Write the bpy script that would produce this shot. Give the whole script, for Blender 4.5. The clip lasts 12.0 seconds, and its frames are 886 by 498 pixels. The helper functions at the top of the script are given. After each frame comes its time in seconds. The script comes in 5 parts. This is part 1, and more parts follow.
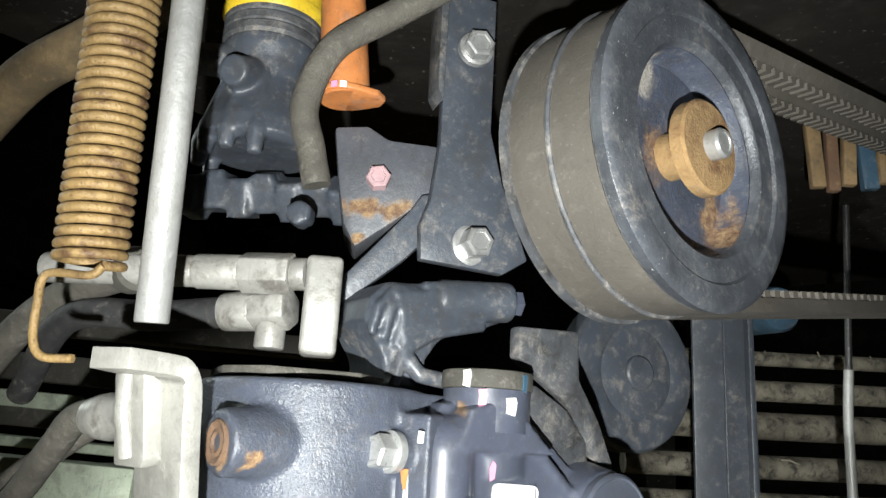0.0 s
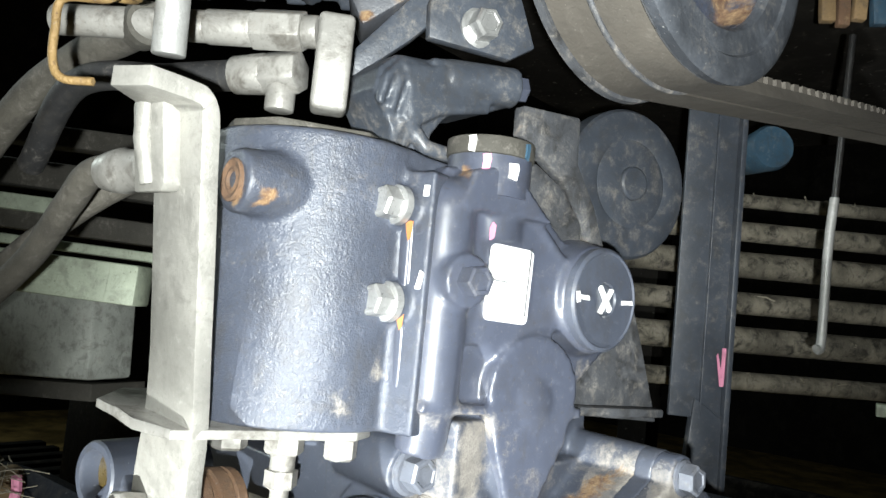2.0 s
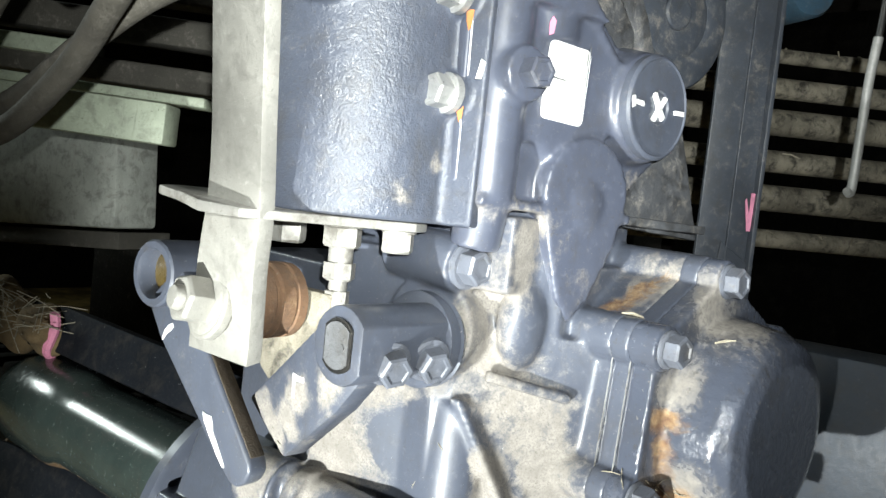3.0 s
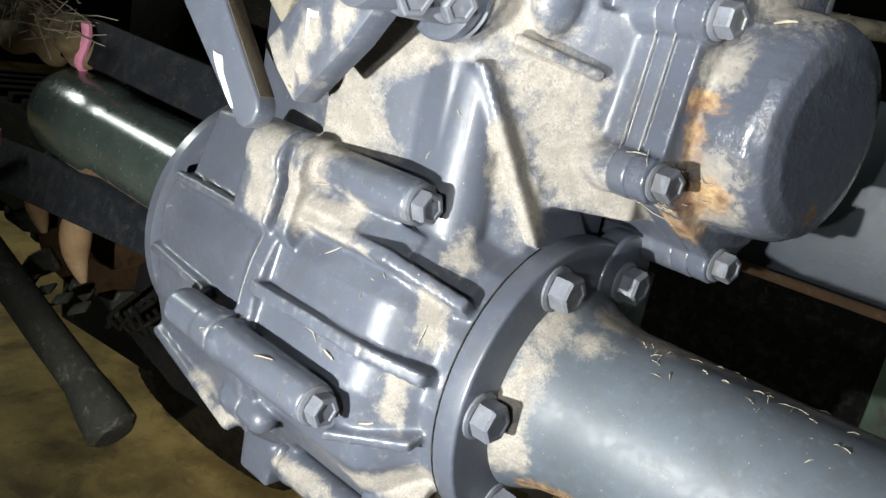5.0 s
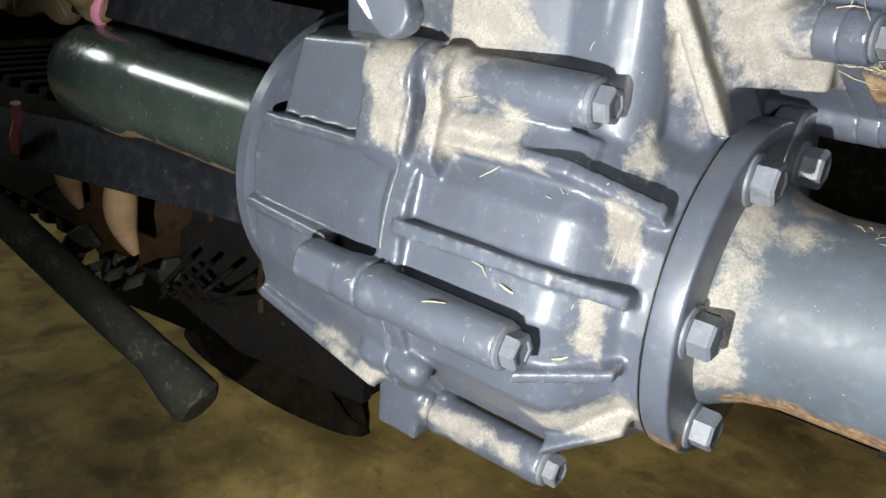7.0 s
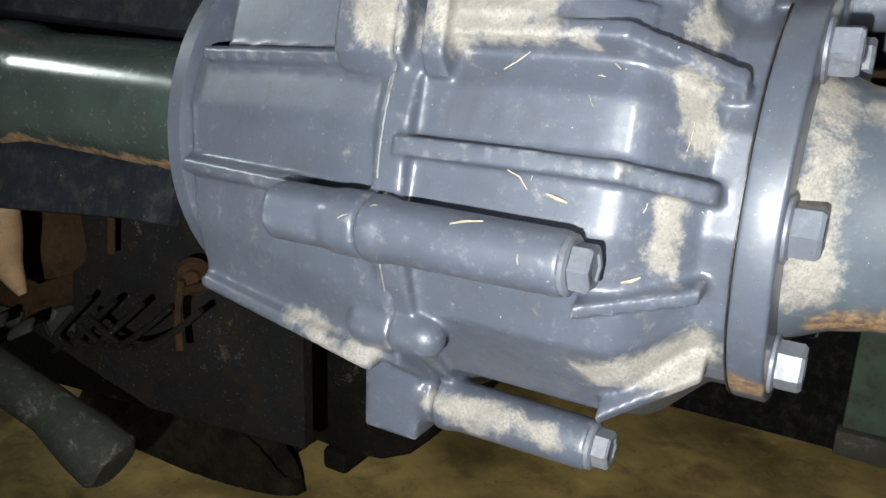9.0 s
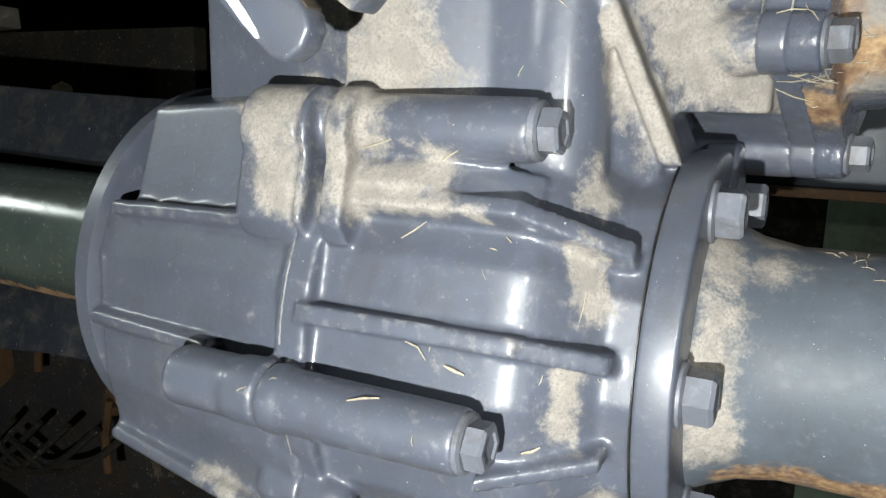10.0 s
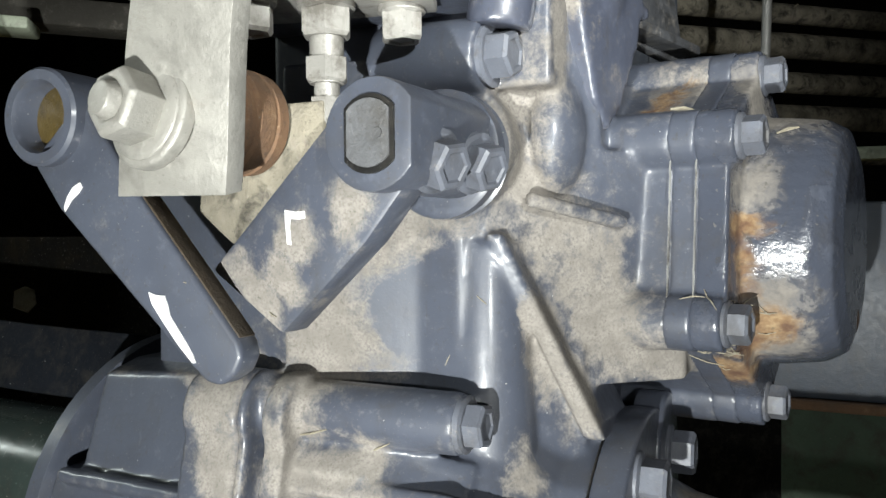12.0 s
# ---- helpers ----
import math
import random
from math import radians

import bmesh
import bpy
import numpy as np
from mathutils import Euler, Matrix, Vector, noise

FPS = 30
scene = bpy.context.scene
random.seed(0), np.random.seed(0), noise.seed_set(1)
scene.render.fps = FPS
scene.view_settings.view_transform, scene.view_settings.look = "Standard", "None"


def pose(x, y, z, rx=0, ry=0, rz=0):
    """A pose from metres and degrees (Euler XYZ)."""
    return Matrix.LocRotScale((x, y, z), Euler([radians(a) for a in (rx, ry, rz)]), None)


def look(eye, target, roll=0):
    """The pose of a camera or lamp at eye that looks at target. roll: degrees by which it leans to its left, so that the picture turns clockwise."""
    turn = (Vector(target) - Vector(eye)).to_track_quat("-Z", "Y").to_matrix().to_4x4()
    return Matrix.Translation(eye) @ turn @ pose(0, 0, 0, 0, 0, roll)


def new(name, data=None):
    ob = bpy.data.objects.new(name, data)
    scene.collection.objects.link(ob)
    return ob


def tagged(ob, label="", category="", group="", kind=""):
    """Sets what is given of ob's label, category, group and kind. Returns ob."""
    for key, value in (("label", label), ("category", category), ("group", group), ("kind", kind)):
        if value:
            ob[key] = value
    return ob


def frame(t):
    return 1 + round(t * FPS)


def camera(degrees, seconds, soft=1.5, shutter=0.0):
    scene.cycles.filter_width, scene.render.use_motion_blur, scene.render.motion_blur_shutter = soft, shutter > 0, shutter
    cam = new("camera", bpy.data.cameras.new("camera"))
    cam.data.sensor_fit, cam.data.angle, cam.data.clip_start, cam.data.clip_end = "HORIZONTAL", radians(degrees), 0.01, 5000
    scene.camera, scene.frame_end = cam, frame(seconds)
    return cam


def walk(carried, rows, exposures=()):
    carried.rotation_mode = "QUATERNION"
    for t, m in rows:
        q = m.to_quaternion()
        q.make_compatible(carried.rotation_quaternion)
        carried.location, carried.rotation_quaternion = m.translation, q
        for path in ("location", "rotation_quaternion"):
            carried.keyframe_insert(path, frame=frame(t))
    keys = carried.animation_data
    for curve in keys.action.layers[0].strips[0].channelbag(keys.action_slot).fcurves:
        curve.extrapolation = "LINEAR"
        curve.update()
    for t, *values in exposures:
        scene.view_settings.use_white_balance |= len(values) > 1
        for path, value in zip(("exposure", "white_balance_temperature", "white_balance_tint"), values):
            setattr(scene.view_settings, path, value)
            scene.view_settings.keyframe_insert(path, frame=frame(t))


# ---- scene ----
cam = camera(60.0, 12.0, 1.5)
PATH = [
    (0, (0.14460, -0.28020, 0.67174), (-1.1140, 1.1944, 1.1633), 3.41),
    (0.5, (0.13940, -0.28370, 0.66521), (-1.1208, 1.1930, 1.1462), 3.64),
    (1, (0.14290, -0.28224, 0.65740), (-1.1132, 1.2197, 1.0652), 3.81),
    (1.5, (0.14279, -0.28622, 0.64112), (-1.1203, 1.2379, 0.9270), 4.63),
    (2, (0.14316, -0.28327, 0.63007), (-1.1107, 1.2662, 0.7939), 5.63),
    (2.5, (0.13154, -0.29090, 0.60327), (-1.1194, 1.2695, 0.6181), 5.73),
    (2.7, (0.12754, -0.29473, 0.59883), (-1.1122, 1.2741, 0.5547), 5.87),
    (4.3, (0.14442, -0.27750, 0.54952), (-1.1310, 1.2140, 0.1638), 8.47),
    (4.5, (0.14280, -0.27598, 0.54356), (-1.1170, 1.2132, 0.1019), 9.04),
    (5, (0.13842, -0.27488, 0.52814), (-1.0863, 1.2020, -0.0365), 11.41),
    (5.5, (0.13515, -0.27484, 0.51837), (-1.0469, 1.2087, -0.1154), 13.59),
    (6, (0.13252, -0.27115, 0.50552), (-1.0138, 1.2139, -0.1877), 15.27),
    (6.5, (0.12671, -0.27238, 0.50309), (-1.0019, 1.2114, -0.2213), 15.32),
    (7, (0.06698, -0.29244, 0.50547), (-1.0787, 1.1714, -0.2325), 4.05),
    (7.2, (0.04925, -0.28823, 0.49747), (-1.0597, 1.1970, -0.2538), 1.08),
    (8.8, (0.00823, -0.28141, 0.43919), (-0.9497, 1.3816, -0.1236), 1.92),
    (9, (0.01029, -0.28096, 0.43894), (-0.9422, 1.3882, -0.1149), 2.06),
    (9.5, (0.01777, -0.27111, 0.45665), (-0.8787, 1.4528, -0.0172), 2.18),
    (10, (0.02187, -0.26699, 0.46811), (-0.8640, 1.4852, 0.0871), 1.25),
    (10.5, (0.02420, -0.27011, 0.48268), (-0.8741, 1.4942, 0.1991), 0.36),
    (11, (0.02840, -0.27572, 0.49726), (-0.8769, 1.4980, 0.3116), -0.13),
    (11.5, (0.03238, -0.27168, 0.50733), (-0.8368, 1.5263, 0.3993), -0.43),
    (12, (0.03673, -0.26891, 0.51626), (-0.8065, 1.5441, 0.4738), -0.37),
]
walk(cam, [(t, look(eye, target, roll)) for t, eye, target, roll in PATH],
     [(0, 0.1, 6450, 10), (1, 0.2, 6450, 10), (2.0, 0.15, 6350, 9), (2.5, 0.15, 6400, 8), (2.7, 0.15, 6400, 8), (4.5, -0.15, 6550, 10), (5, 0.08, 6600, 10), (5.5, 0.55, 6800, 12), (6.0, 0.62, 6950, 12),
      (6.5, 0.35, 6800, 11), (7, 0.0, 6550, 10), (9, -0.12, 6400, 10), (10, -0.25, 6550, 10), (11, -0.36, 6500, 10), (12, -0.62, 6500, 10)])

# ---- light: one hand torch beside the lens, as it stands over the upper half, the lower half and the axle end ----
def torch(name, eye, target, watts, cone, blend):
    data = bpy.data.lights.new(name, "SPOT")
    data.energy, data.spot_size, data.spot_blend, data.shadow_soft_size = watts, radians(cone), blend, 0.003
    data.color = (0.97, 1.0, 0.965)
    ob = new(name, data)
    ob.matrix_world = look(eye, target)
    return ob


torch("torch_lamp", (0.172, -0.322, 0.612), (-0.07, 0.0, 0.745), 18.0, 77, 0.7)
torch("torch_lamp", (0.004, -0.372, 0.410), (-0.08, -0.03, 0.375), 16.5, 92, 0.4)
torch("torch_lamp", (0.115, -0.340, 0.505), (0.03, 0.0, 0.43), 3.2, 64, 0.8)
far = bpy.data.lights.new("shed_lamp", "AREA")
far.shape, far.size, far.size_y, far.energy, far.color = "RECTANGLE", 0.4, 0.28, 14, (0.9, 1.0, 0.95)
new("shed_lamp", far).matrix_world = look((-2.27, -0.82, 1.56), (-0.33, -0.03, 0.41))
world = bpy.data.worlds.new("world")
scene.world = world
world.use_nodes = True
world.node_tree.nodes["Background"].inputs[0].default_value = (0.75, 0.85, 1.0, 1)
world.node_tree.nodes["Background"].inputs[1].default_value = 0.0018


# ---- materials ----
def nodes_of(name):
    m = bpy.data.materials.new(name)
    m.use_nodes = True
    nt = m.node_tree
    return m, nt, nt.nodes["Principled BSDF"]


def link(nt, a, b):
    nt.links.new(a, b)


def noise_tex(nt, vec, scale, detail=4.0, rough=0.55, distort=0.0):
    n = nt.nodes.new("ShaderNodeTexNoise")
    n.inputs["Scale"].default_value, n.inputs["Detail"].default_value = scale, detail
    n.inputs["Roughness"].default_value, n.inputs["Distortion"].default_value = rough, distort
    link(nt, vec, n.inputs["Vector"])
    return n.outputs["Fac"]


def ramp(nt, fac, lo, hi, a=0.0, b=1.0):
    n = nt.nodes.new("ShaderNodeMapRange")
    n.interpolation_type = "SMOOTHSTEP"
    n.inputs[1].default_value, n.inputs[2].default_value, n.inputs[3].default_value, n.inputs[4].default_value = lo, hi, a, b
    link(nt, fac, n.inputs[0])
    return n.outputs[0]


def calc(nt, op, a, b):
    n = nt.nodes.new("ShaderNodeMath")
    n.operation = op
    for i, v in enumerate((a, b)):
        if isinstance(v, (int, float)):
            n.inputs[i].default_value = v
        else:
            link(nt, v, n.inputs[i])
    return n.outputs[0]


def mix(nt, fac, a, b):
    n = nt.nodes.new("ShaderNodeMix")
    n.data_type = "RGBA"
    link(nt, fac, n.inputs[0])
    for i, v in ((6, a), (7, b)):
        if isinstance(v, tuple):
            n.inputs[i].default_value = (*v, 1)
        else:
            link(nt, v, n.inputs[i])
    return n.outputs[2]


DUST, RUST = (0.205, 0.187, 0.165), (0.26, 0.155, 0.07)


def surface(name, base, rough=0.4, metal=0.0, dust=0.0, rust=0.0, grain=0.08, size=1.0, spots=(), clean=(), chips=0.0, spec=0.5, dark=0.75, rusty=(), mottle=0.35, grime=(0.05, 0.045, 0.038), runs=0.3, speck=0.5, coat=0.0, worn=0.0):
    """Paint, metal or rubber with wear: base colour varied at two scales, dust and rust in patches of their own."""
    m, nt, bsdf = nodes_of(name)
    geo = nt.nodes.new("ShaderNodeNewGeometry")
    pos = geo.outputs["Position"]
    broad = noise_tex(nt, pos, 28 / size, 5, 0.6)
    fine = noise_tex(nt, pos, 260 / size, 5, 0.65)
    grit = noise_tex(nt, pos, 1100 / size, 3, 0.6)
    tone = mix(nt, ramp(nt, broad, 0.35, 0.65), tuple(c * dark for c in base), base)
    tone = mix(nt, ramp(nt, fine, 0.55, 0.75, 0, 0.35), tone, tuple(min(1, c * 1.5 + 0.02) for c in base))
    if mottle:
        blot = noise_tex(nt, pos, 85 / size, 8, 0.68, 0.4)
        tone = mix(nt, ramp(nt, blot, 0.46, 0.68, 0, mottle), tone, grime)
    if runs:
        tall = nt.nodes.new("ShaderNodeVectorMath")
        tall.operation = "MULTIPLY"
        link(nt, pos, tall.inputs[0])
        tall.inputs[1].default_value = (1, 1, 0.16)
        streak = noise_tex(nt, tall.outputs[0], 190 / size, 6, 0.65, 0.5)
        tone = mix(nt, ramp(nt, streak, 0.54, 0.76, 0, runs), tone, grime)
    rough_v = ramp(nt, fine, 0.3, 0.7, max(0.05, rough - 0.06), min(1, rough + 0.08))

    bent = nt.nodes.new("ShaderNodeTexNoise")
    bent.inputs["Scale"].default_value, bent.inputs["Detail"].default_value = 45, 4
    link(nt, pos, bent.inputs["Vector"])
    shift = nt.nodes.new("ShaderNodeVectorMath")
    shift.operation = "MULTIPLY_ADD"
    link(nt, bent.outputs["Color"], shift.inputs[0])
    shift.inputs[1].default_value, shift.inputs[2].default_value = (0.022, 0.022, 0.022), (-0.011, -0.011, -0.011)
    warp = nt.nodes.new("ShaderNodeVectorMath")
    link(nt, pos, warp.inputs[0])
    link(nt, shift.outputs[0], warp.inputs[1])

    def near_to(place):
        """How near a point lies to a spot (centre, radius) or a streak (one end, other end, radius): 1 inside, 0 away."""
        r = place[-1]
        if len(place) == 2:
            d = nt.nodes.new("ShaderNodeVectorMath")
            d.operation = "DISTANCE"
            link(nt, warp.outputs[0], d.inputs[0])
            d.inputs[1].default_value = place[0]
            gap = d.outputs["Value"]
        else:
            p, q = Vector(place[0]), Vector(place[1])
            way = q - p
            rel = nt.nodes.new("ShaderNodeVectorMath")
            rel.operation = "SUBTRACT"
            link(nt, warp.outputs[0], rel.inputs[0])
            rel.inputs[1].default_value = p
            dot = nt.nodes.new("ShaderNodeVectorMath")
            dot.operation = "DOT_PRODUCT"
            link(nt, rel.outputs[0], dot.inputs[0])
            dot.inputs[1].default_value = way / way.length_squared
            h = nt.nodes.new("ShaderNodeClamp").inputs["Value"]
            link(nt, dot.outputs["Value"], h)
            h = h.node.outputs[0]
            foot = nt.nodes.new("ShaderNodeVectorMath")
            foot.operation = "SCALE"
            foot.inputs[0].default_value = way
            link(nt, h, foot.inputs["Scale"])
            d = nt.nodes.new("ShaderNodeVectorMath")
            d.operation = "DISTANCE"
            link(nt, rel.outputs[0], d.inputs[0])
            link(nt, foot.outputs[0], d.inputs[1])
            gap = d.outputs["Value"]
        return ramp(nt, gap, r * 0.1, r * 2.0, 1.0, 0.0)

    def patch(places, bias, amount):
        """A mask: noise raised towards the places, ragged and worn off at its rim."""
        ragged = noise_tex(nt, warp.outputs[0], 95 / size, 10, 0.74, 0.5)
        total = ramp(nt, broad, 0.3, 0.72, -0.25, 0.25)
        total = calc(nt, "ADD", total, ramp(nt, ragged, 0.3, 0.7, -0.45, 0.45))
        total = calc(nt, "ADD", total, bias)
        reach = None
        for place in places:
            near = near_to(place)
            reach = near if reach is None else calc(nt, "MAXIMUM", reach, near)
        if reach is not None:
            total = calc(nt, "ADD", total, calc(nt, "MULTIPLY", reach, amount))
        return total

    if dust > 0 or spots:
        mask = patch(spots, dust - 1.0, 1.5)
        if clean:
            off = patch(clean, -0.9, 1.7)
            mask = calc(nt, "SUBTRACT", mask, ramp(nt, off, -0.2, 0.5, 0.0, 1.5))
        mask = calc(nt, "ADD", mask, ramp(nt, fine, 0.3, 0.7, -0.16, 0.16))
        mask = calc(nt, "ADD", mask, ramp(nt, grit, 0.3, 0.7, -0.09, 0.09))
        mask = ramp(nt, mask, -0.62, 0.55, 0.0, 0.94)
        blot2 = noise_tex(nt, pos, 130 / size, 5, 0.6)
        shade = mix(nt, ramp(nt, grit, 0.3, 0.6), tuple(c * 0.88 for c in DUST), mix(nt, ramp(nt, blot2, 0.35, 0.65), DUST, (0.272, 0.250, 0.223)))
        tone = mix(nt, mask, tone, shade)
        rough_v = calc(nt, "MAXIMUM", rough_v, ramp(nt, mask, 0.1, 0.8, 0.0, 0.93))
        if coat:
            link(nt, ramp(nt, mask, 0.05, 0.5, coat, 0.0), bsdf.inputs["Coat Weight"])
            bsdf.inputs["Coat Roughness"].default_value = 0.2
    if rust > 0 or rusty:
        mask = ramp(nt, patch(rusty, rust - 1.0, 1.7), -0.45, 0.5, 0.0, 0.85)
        shade = mix(nt, ramp(nt, fine, 0.32, 0.66), (0.11, 0.05, 0.022), mix(nt, ramp(nt, grit, 0.4, 0.7), RUST, (0.35, 0.24, 0.12)))
        tone = mix(nt, mask, tone, shade)
        rough_v = calc(nt, "MAXIMUM", rough_v, ramp(nt, mask, 0.1, 0.8, 0.0, 0.9))
        if metal:
            link(nt, ramp(nt, mask, 0, 0.6, metal, 0.0), bsdf.inputs["Metallic"])
    if worn:
        rub = calc(nt, "ADD", geo.outputs["Pointiness"], ramp(nt, fine, 0.3, 0.7, -0.05, 0.05))
        tone = mix(nt, ramp(nt, rub, 0.53, 0.62, 0.0, worn), tone, (0.26, 0.25, 0.235))
    if chips > 0:
        spots_n = noise_tex(nt, pos, 900 / size, 2, 0.5)
        tone = mix(nt, ramp(nt, spots_n, 0.77 - chips * 0.1, 0.80 - chips * 0.1), tone, (0.35, 0.35, 0.34))
    if speck:
        tone = mix(nt, ramp(nt, noise_tex(nt, pos, 560 / size, 4, 0.65), 0.60, 0.70, 0, speck), tone, grime)
        tone = mix(nt, ramp(nt, noise_tex(nt, pos, 1200 / size, 3, 0.55), 0.65, 0.74, 0, speck), tone, DUST)
    link(nt, tone, bsdf.inputs["Base Color"])
    link(nt, rough_v, bsdf.inputs["Roughness"])
    if metal and not (rust > 0 or rusty):
        bsdf.inputs["Metallic"].default_value = metal
    bsdf.inputs["Specular IOR Level"].default_value = spec
    if grain:
        b = nt.nodes.new("ShaderNodeBump")
        b.inputs["Strength"].default_value, b.inputs["Distance"].default_value = grain, 0.001
        link(nt, calc(nt, "ADD", fine, calc(nt, "MULTIPLY", grit, 0.5)), b.inputs["Height"])
        link(nt, b.outputs["Normal"], bsdf.inputs["Normal"])
    return m


SLATE = (0.065, 0.074, 0.099)
M_CASE = surface("slate_paint_dusty", SLATE, 0.45, worn=0.45, rusty=[((-0.012, 0.010, 0.553), (0.004, 0.030, 0.568), 0.007)], coat=0.4, dust=0.17, chips=0.2, speck=0.35, grain=0.1, dark=0.85, mottle=0.2,
                 spots=[((-0.113, -0.060, 0.515), (-0.100, -0.058, 0.478), 0.017), ((-0.110, -0.060, 0.508), (-0.062, -0.054, 0.528), 0.014),
                        ((-0.044, -0.046, 0.538), (-0.028, -0.026, 0.500), 0.013), ((-0.028, -0.026, 0.510), (-0.018, -0.019, 0.484), 0.014),
                        ((-0.018, -0.019, 0.478), (0.006, 0.004, 0.470), 0.011), ((-0.038, -0.040, 0.490), (-0.024, -0.033, 0.457), 0.009),
                        ((-0.1335, -0.077, 0.467), (-0.130, -0.084, 0.440), 0.0090), ((-0.104, -0.072, 0.468), (-0.104, -0.079, 0.440), 0.0085),
                        ((-0.104, -0.079, 0.443), (-0.082, -0.074, 0.448), 0.007), ((-0.098, -0.080, 0.438), (-0.066, -0.078, 0.437), 0.005),
                        ((-0.040, -0.062, 0.428), (-0.032, -0.064, 0.418), 0.0065), ((-0.038, -0.073, 0.394), (-0.038, -0.072, 0.378), 0.0045),
                        ((-0.052, -0.068, 0.340), (-0.028, -0.055, 0.346), 0.0085), ((-0.042, -0.042, 0.556), (-0.030, -0.042, 0.580), 0.010),
                        ((-0.038, -0.050, 0.440), (-0.034, -0.050, 0.452), 0.006), ((-0.170, -0.076, 0.334), (-0.130, -0.080, 0.330), 0.005),
                        ((0.004, 0.014, 0.576), 0.020), ((-0.118, -0.056, 0.304), (-0.072, -0.056, 0.303), 0.005), ((-0.205, -0.060, 0.466), (-0.130, -0.062, 0.470), 0.005)],
                 clean=[((-0.076, -0.052, 0.490), (-0.054, -0.052, 0.506), 0.010), ((-0.054, -0.052, 0.506), (-0.050, -0.050, 0.470), 0.011), ((-0.066, -0.073, 0.466), 0.011), ((-0.176, -0.064, 0.446), 0.020),
                        ((-0.034, -0.032, 0.548), 0.006)])
M_ARM = surface("slate_paint_dusty_arm", SLATE, 0.48, coat=0.3, dust=0.3, mottle=0.25, grain=0.07, dark=0.85,
                spots=[((-0.108, -0.101, 0.506), (-0.098, -0.101, 0.494), 0.008), ((-0.088, -0.101, 0.503), 0.006), ((-0.083, -0.101, 0.514), 0.005), ((-0.067, -0.102, 0.520), 0.006)])
M_PAINT = surface("slate_paint", SLATE, 0.45, coat=0.4, dust=0.1, mottle=0.25, grain=0.07, dark=0.85, chips=0.15, rusty=[((-0.012, -0.047, 0.335), 0.010)])
M_CAST = surface("slate_paint_rough_cast", SLATE, 0.38, dust=0.15, grain=0.55, dark=0.8,
                 spots=[((-0.054, -0.088, 0.596), 0.004), ((-0.052, -0.078, 0.608), 0.004), ((-0.110, -0.117, 0.62), 0.008)],
                 rusty=[((-0.072, -0.127, 0.6605), (-0.062, -0.118, 0.6625), 0.0028), ((-0.112, -0.116, 0.632), 0.004)])
M_PORT = surface("slate_paint_glossy", (0.062, 0.070, 0.098), 0.4, coat=0.6, dust=0.12, mottle=0.25, grain=0.08, dark=0.85,
                 spots=[((0.0, 0.03, 0.60), 0.018), ((-0.045, -0.06, 0.592), (-0.03, -0.04, 0.590), 0.007), ((-0.02, 0.01, 0.69), 0.012)],
                 rusty=[((-0.035, -0.053, 0.684), (-0.032, -0.055, 0.677), 0.0035)])
M_COVER = surface("slate_paint_runny", SLATE, 0.22, dust=0.12, grain=0.35, size=2.2, dark=0.85,
                  spots=[((0.030, 0.008, 0.478), 0.012), ((0.022, 0.000, 0.532), 0.010), ((0.030, 0.002, 0.497), 0.009), ((0.030, 0.020, 0.560), 0.018)],
                  rusty=[((0.019, -0.004, 0.517), 0.008), ((0.021, -0.002, 0.503), 0.008), ((0.025, 0.005, 0.484), 0.012), ((0.018, 0.014, 0.471), 0.011), ((0.057, 0.036, 0.484), 0.009)])
M_TUBE = surface("slate_paint_tube", (0.074, 0.088, 0.108), 0.5, dust=0.08, rust=0.0, grain=0.02, mottle=0.2, dark=0.8, chips=0.25, speck=0.3, spec=0.3,
                 spots=[((-0.006, -0.024, 0.424), (-0.004, -0.044, 0.395), 0.0085), ((-0.004, -0.046, 0.395), (-0.005, -0.042, 0.362), 0.0065), ((0.009, -0.020, 0.420), 0.008), ((0.006, 0.003, 0.428), (0.03, 0.003, 0.426), 0.009),
                        ((0.03, 0.012, 0.423), (0.30, 0.012, 0.423), 0.009)],
                 rusty=[((0.004, -0.0255, 0.3565), (0.40, -0.0255, 0.3565), 0.0085)])
M_GREEN = surface("dark_green_paint_tube", (0.042, 0.058, 0.053), 0.2, dust=0.0, grain=0.0, chips=0.3, mottle=0.2,
                  rusty=[((-0.215, -0.022, 0.3635), (-0.45, -0.022, 0.3675), 0.0065)])
M_STEEL = surface("dusty_zinc_steel", (0.34, 0.33, 0.30), 0.5, metal=0.3, dust=0.3, rust=0.18, grain=0.3, dark=0.75, mottle=0.6, grime=(0.17, 0.165, 0.15))
M_ZINC = surface("pale_zinc_fitting", (0.34, 0.33, 0.305), 0.45, metal=0.3, dust=0.3, rust=0.22, mottle=0.85, grime=(0.11, 0.10, 0.085), grain=0.2, runs=0.5)
M_BOLT = surface("slate_bolt", (0.12, 0.13, 0.157), 0.42, mottle=0.55, metal=0.0, dust=0.3, rust=0.15, grain=0.15)
M_WBOLT = surface("bright_zinc_bolt", (0.5, 0.5, 0.49), 0.35, metal=0.6, dust=0.2, rust=0.2, grain=0.15)
M_RUST = surface("rusty_steel", (0.16, 0.09, 0.05), 0.85, dust=0.2, rust=0.6, grain=0.6)
M_SPRING = surface("rusty_spring_wire", (0.24, 0.155, 0.06), 0.6, dust=0.1, rust=0.3, mottle=0.95, speck=0.85, grime=(0.055, 0.024, 0.010), grain=0.8, metal=0.2)
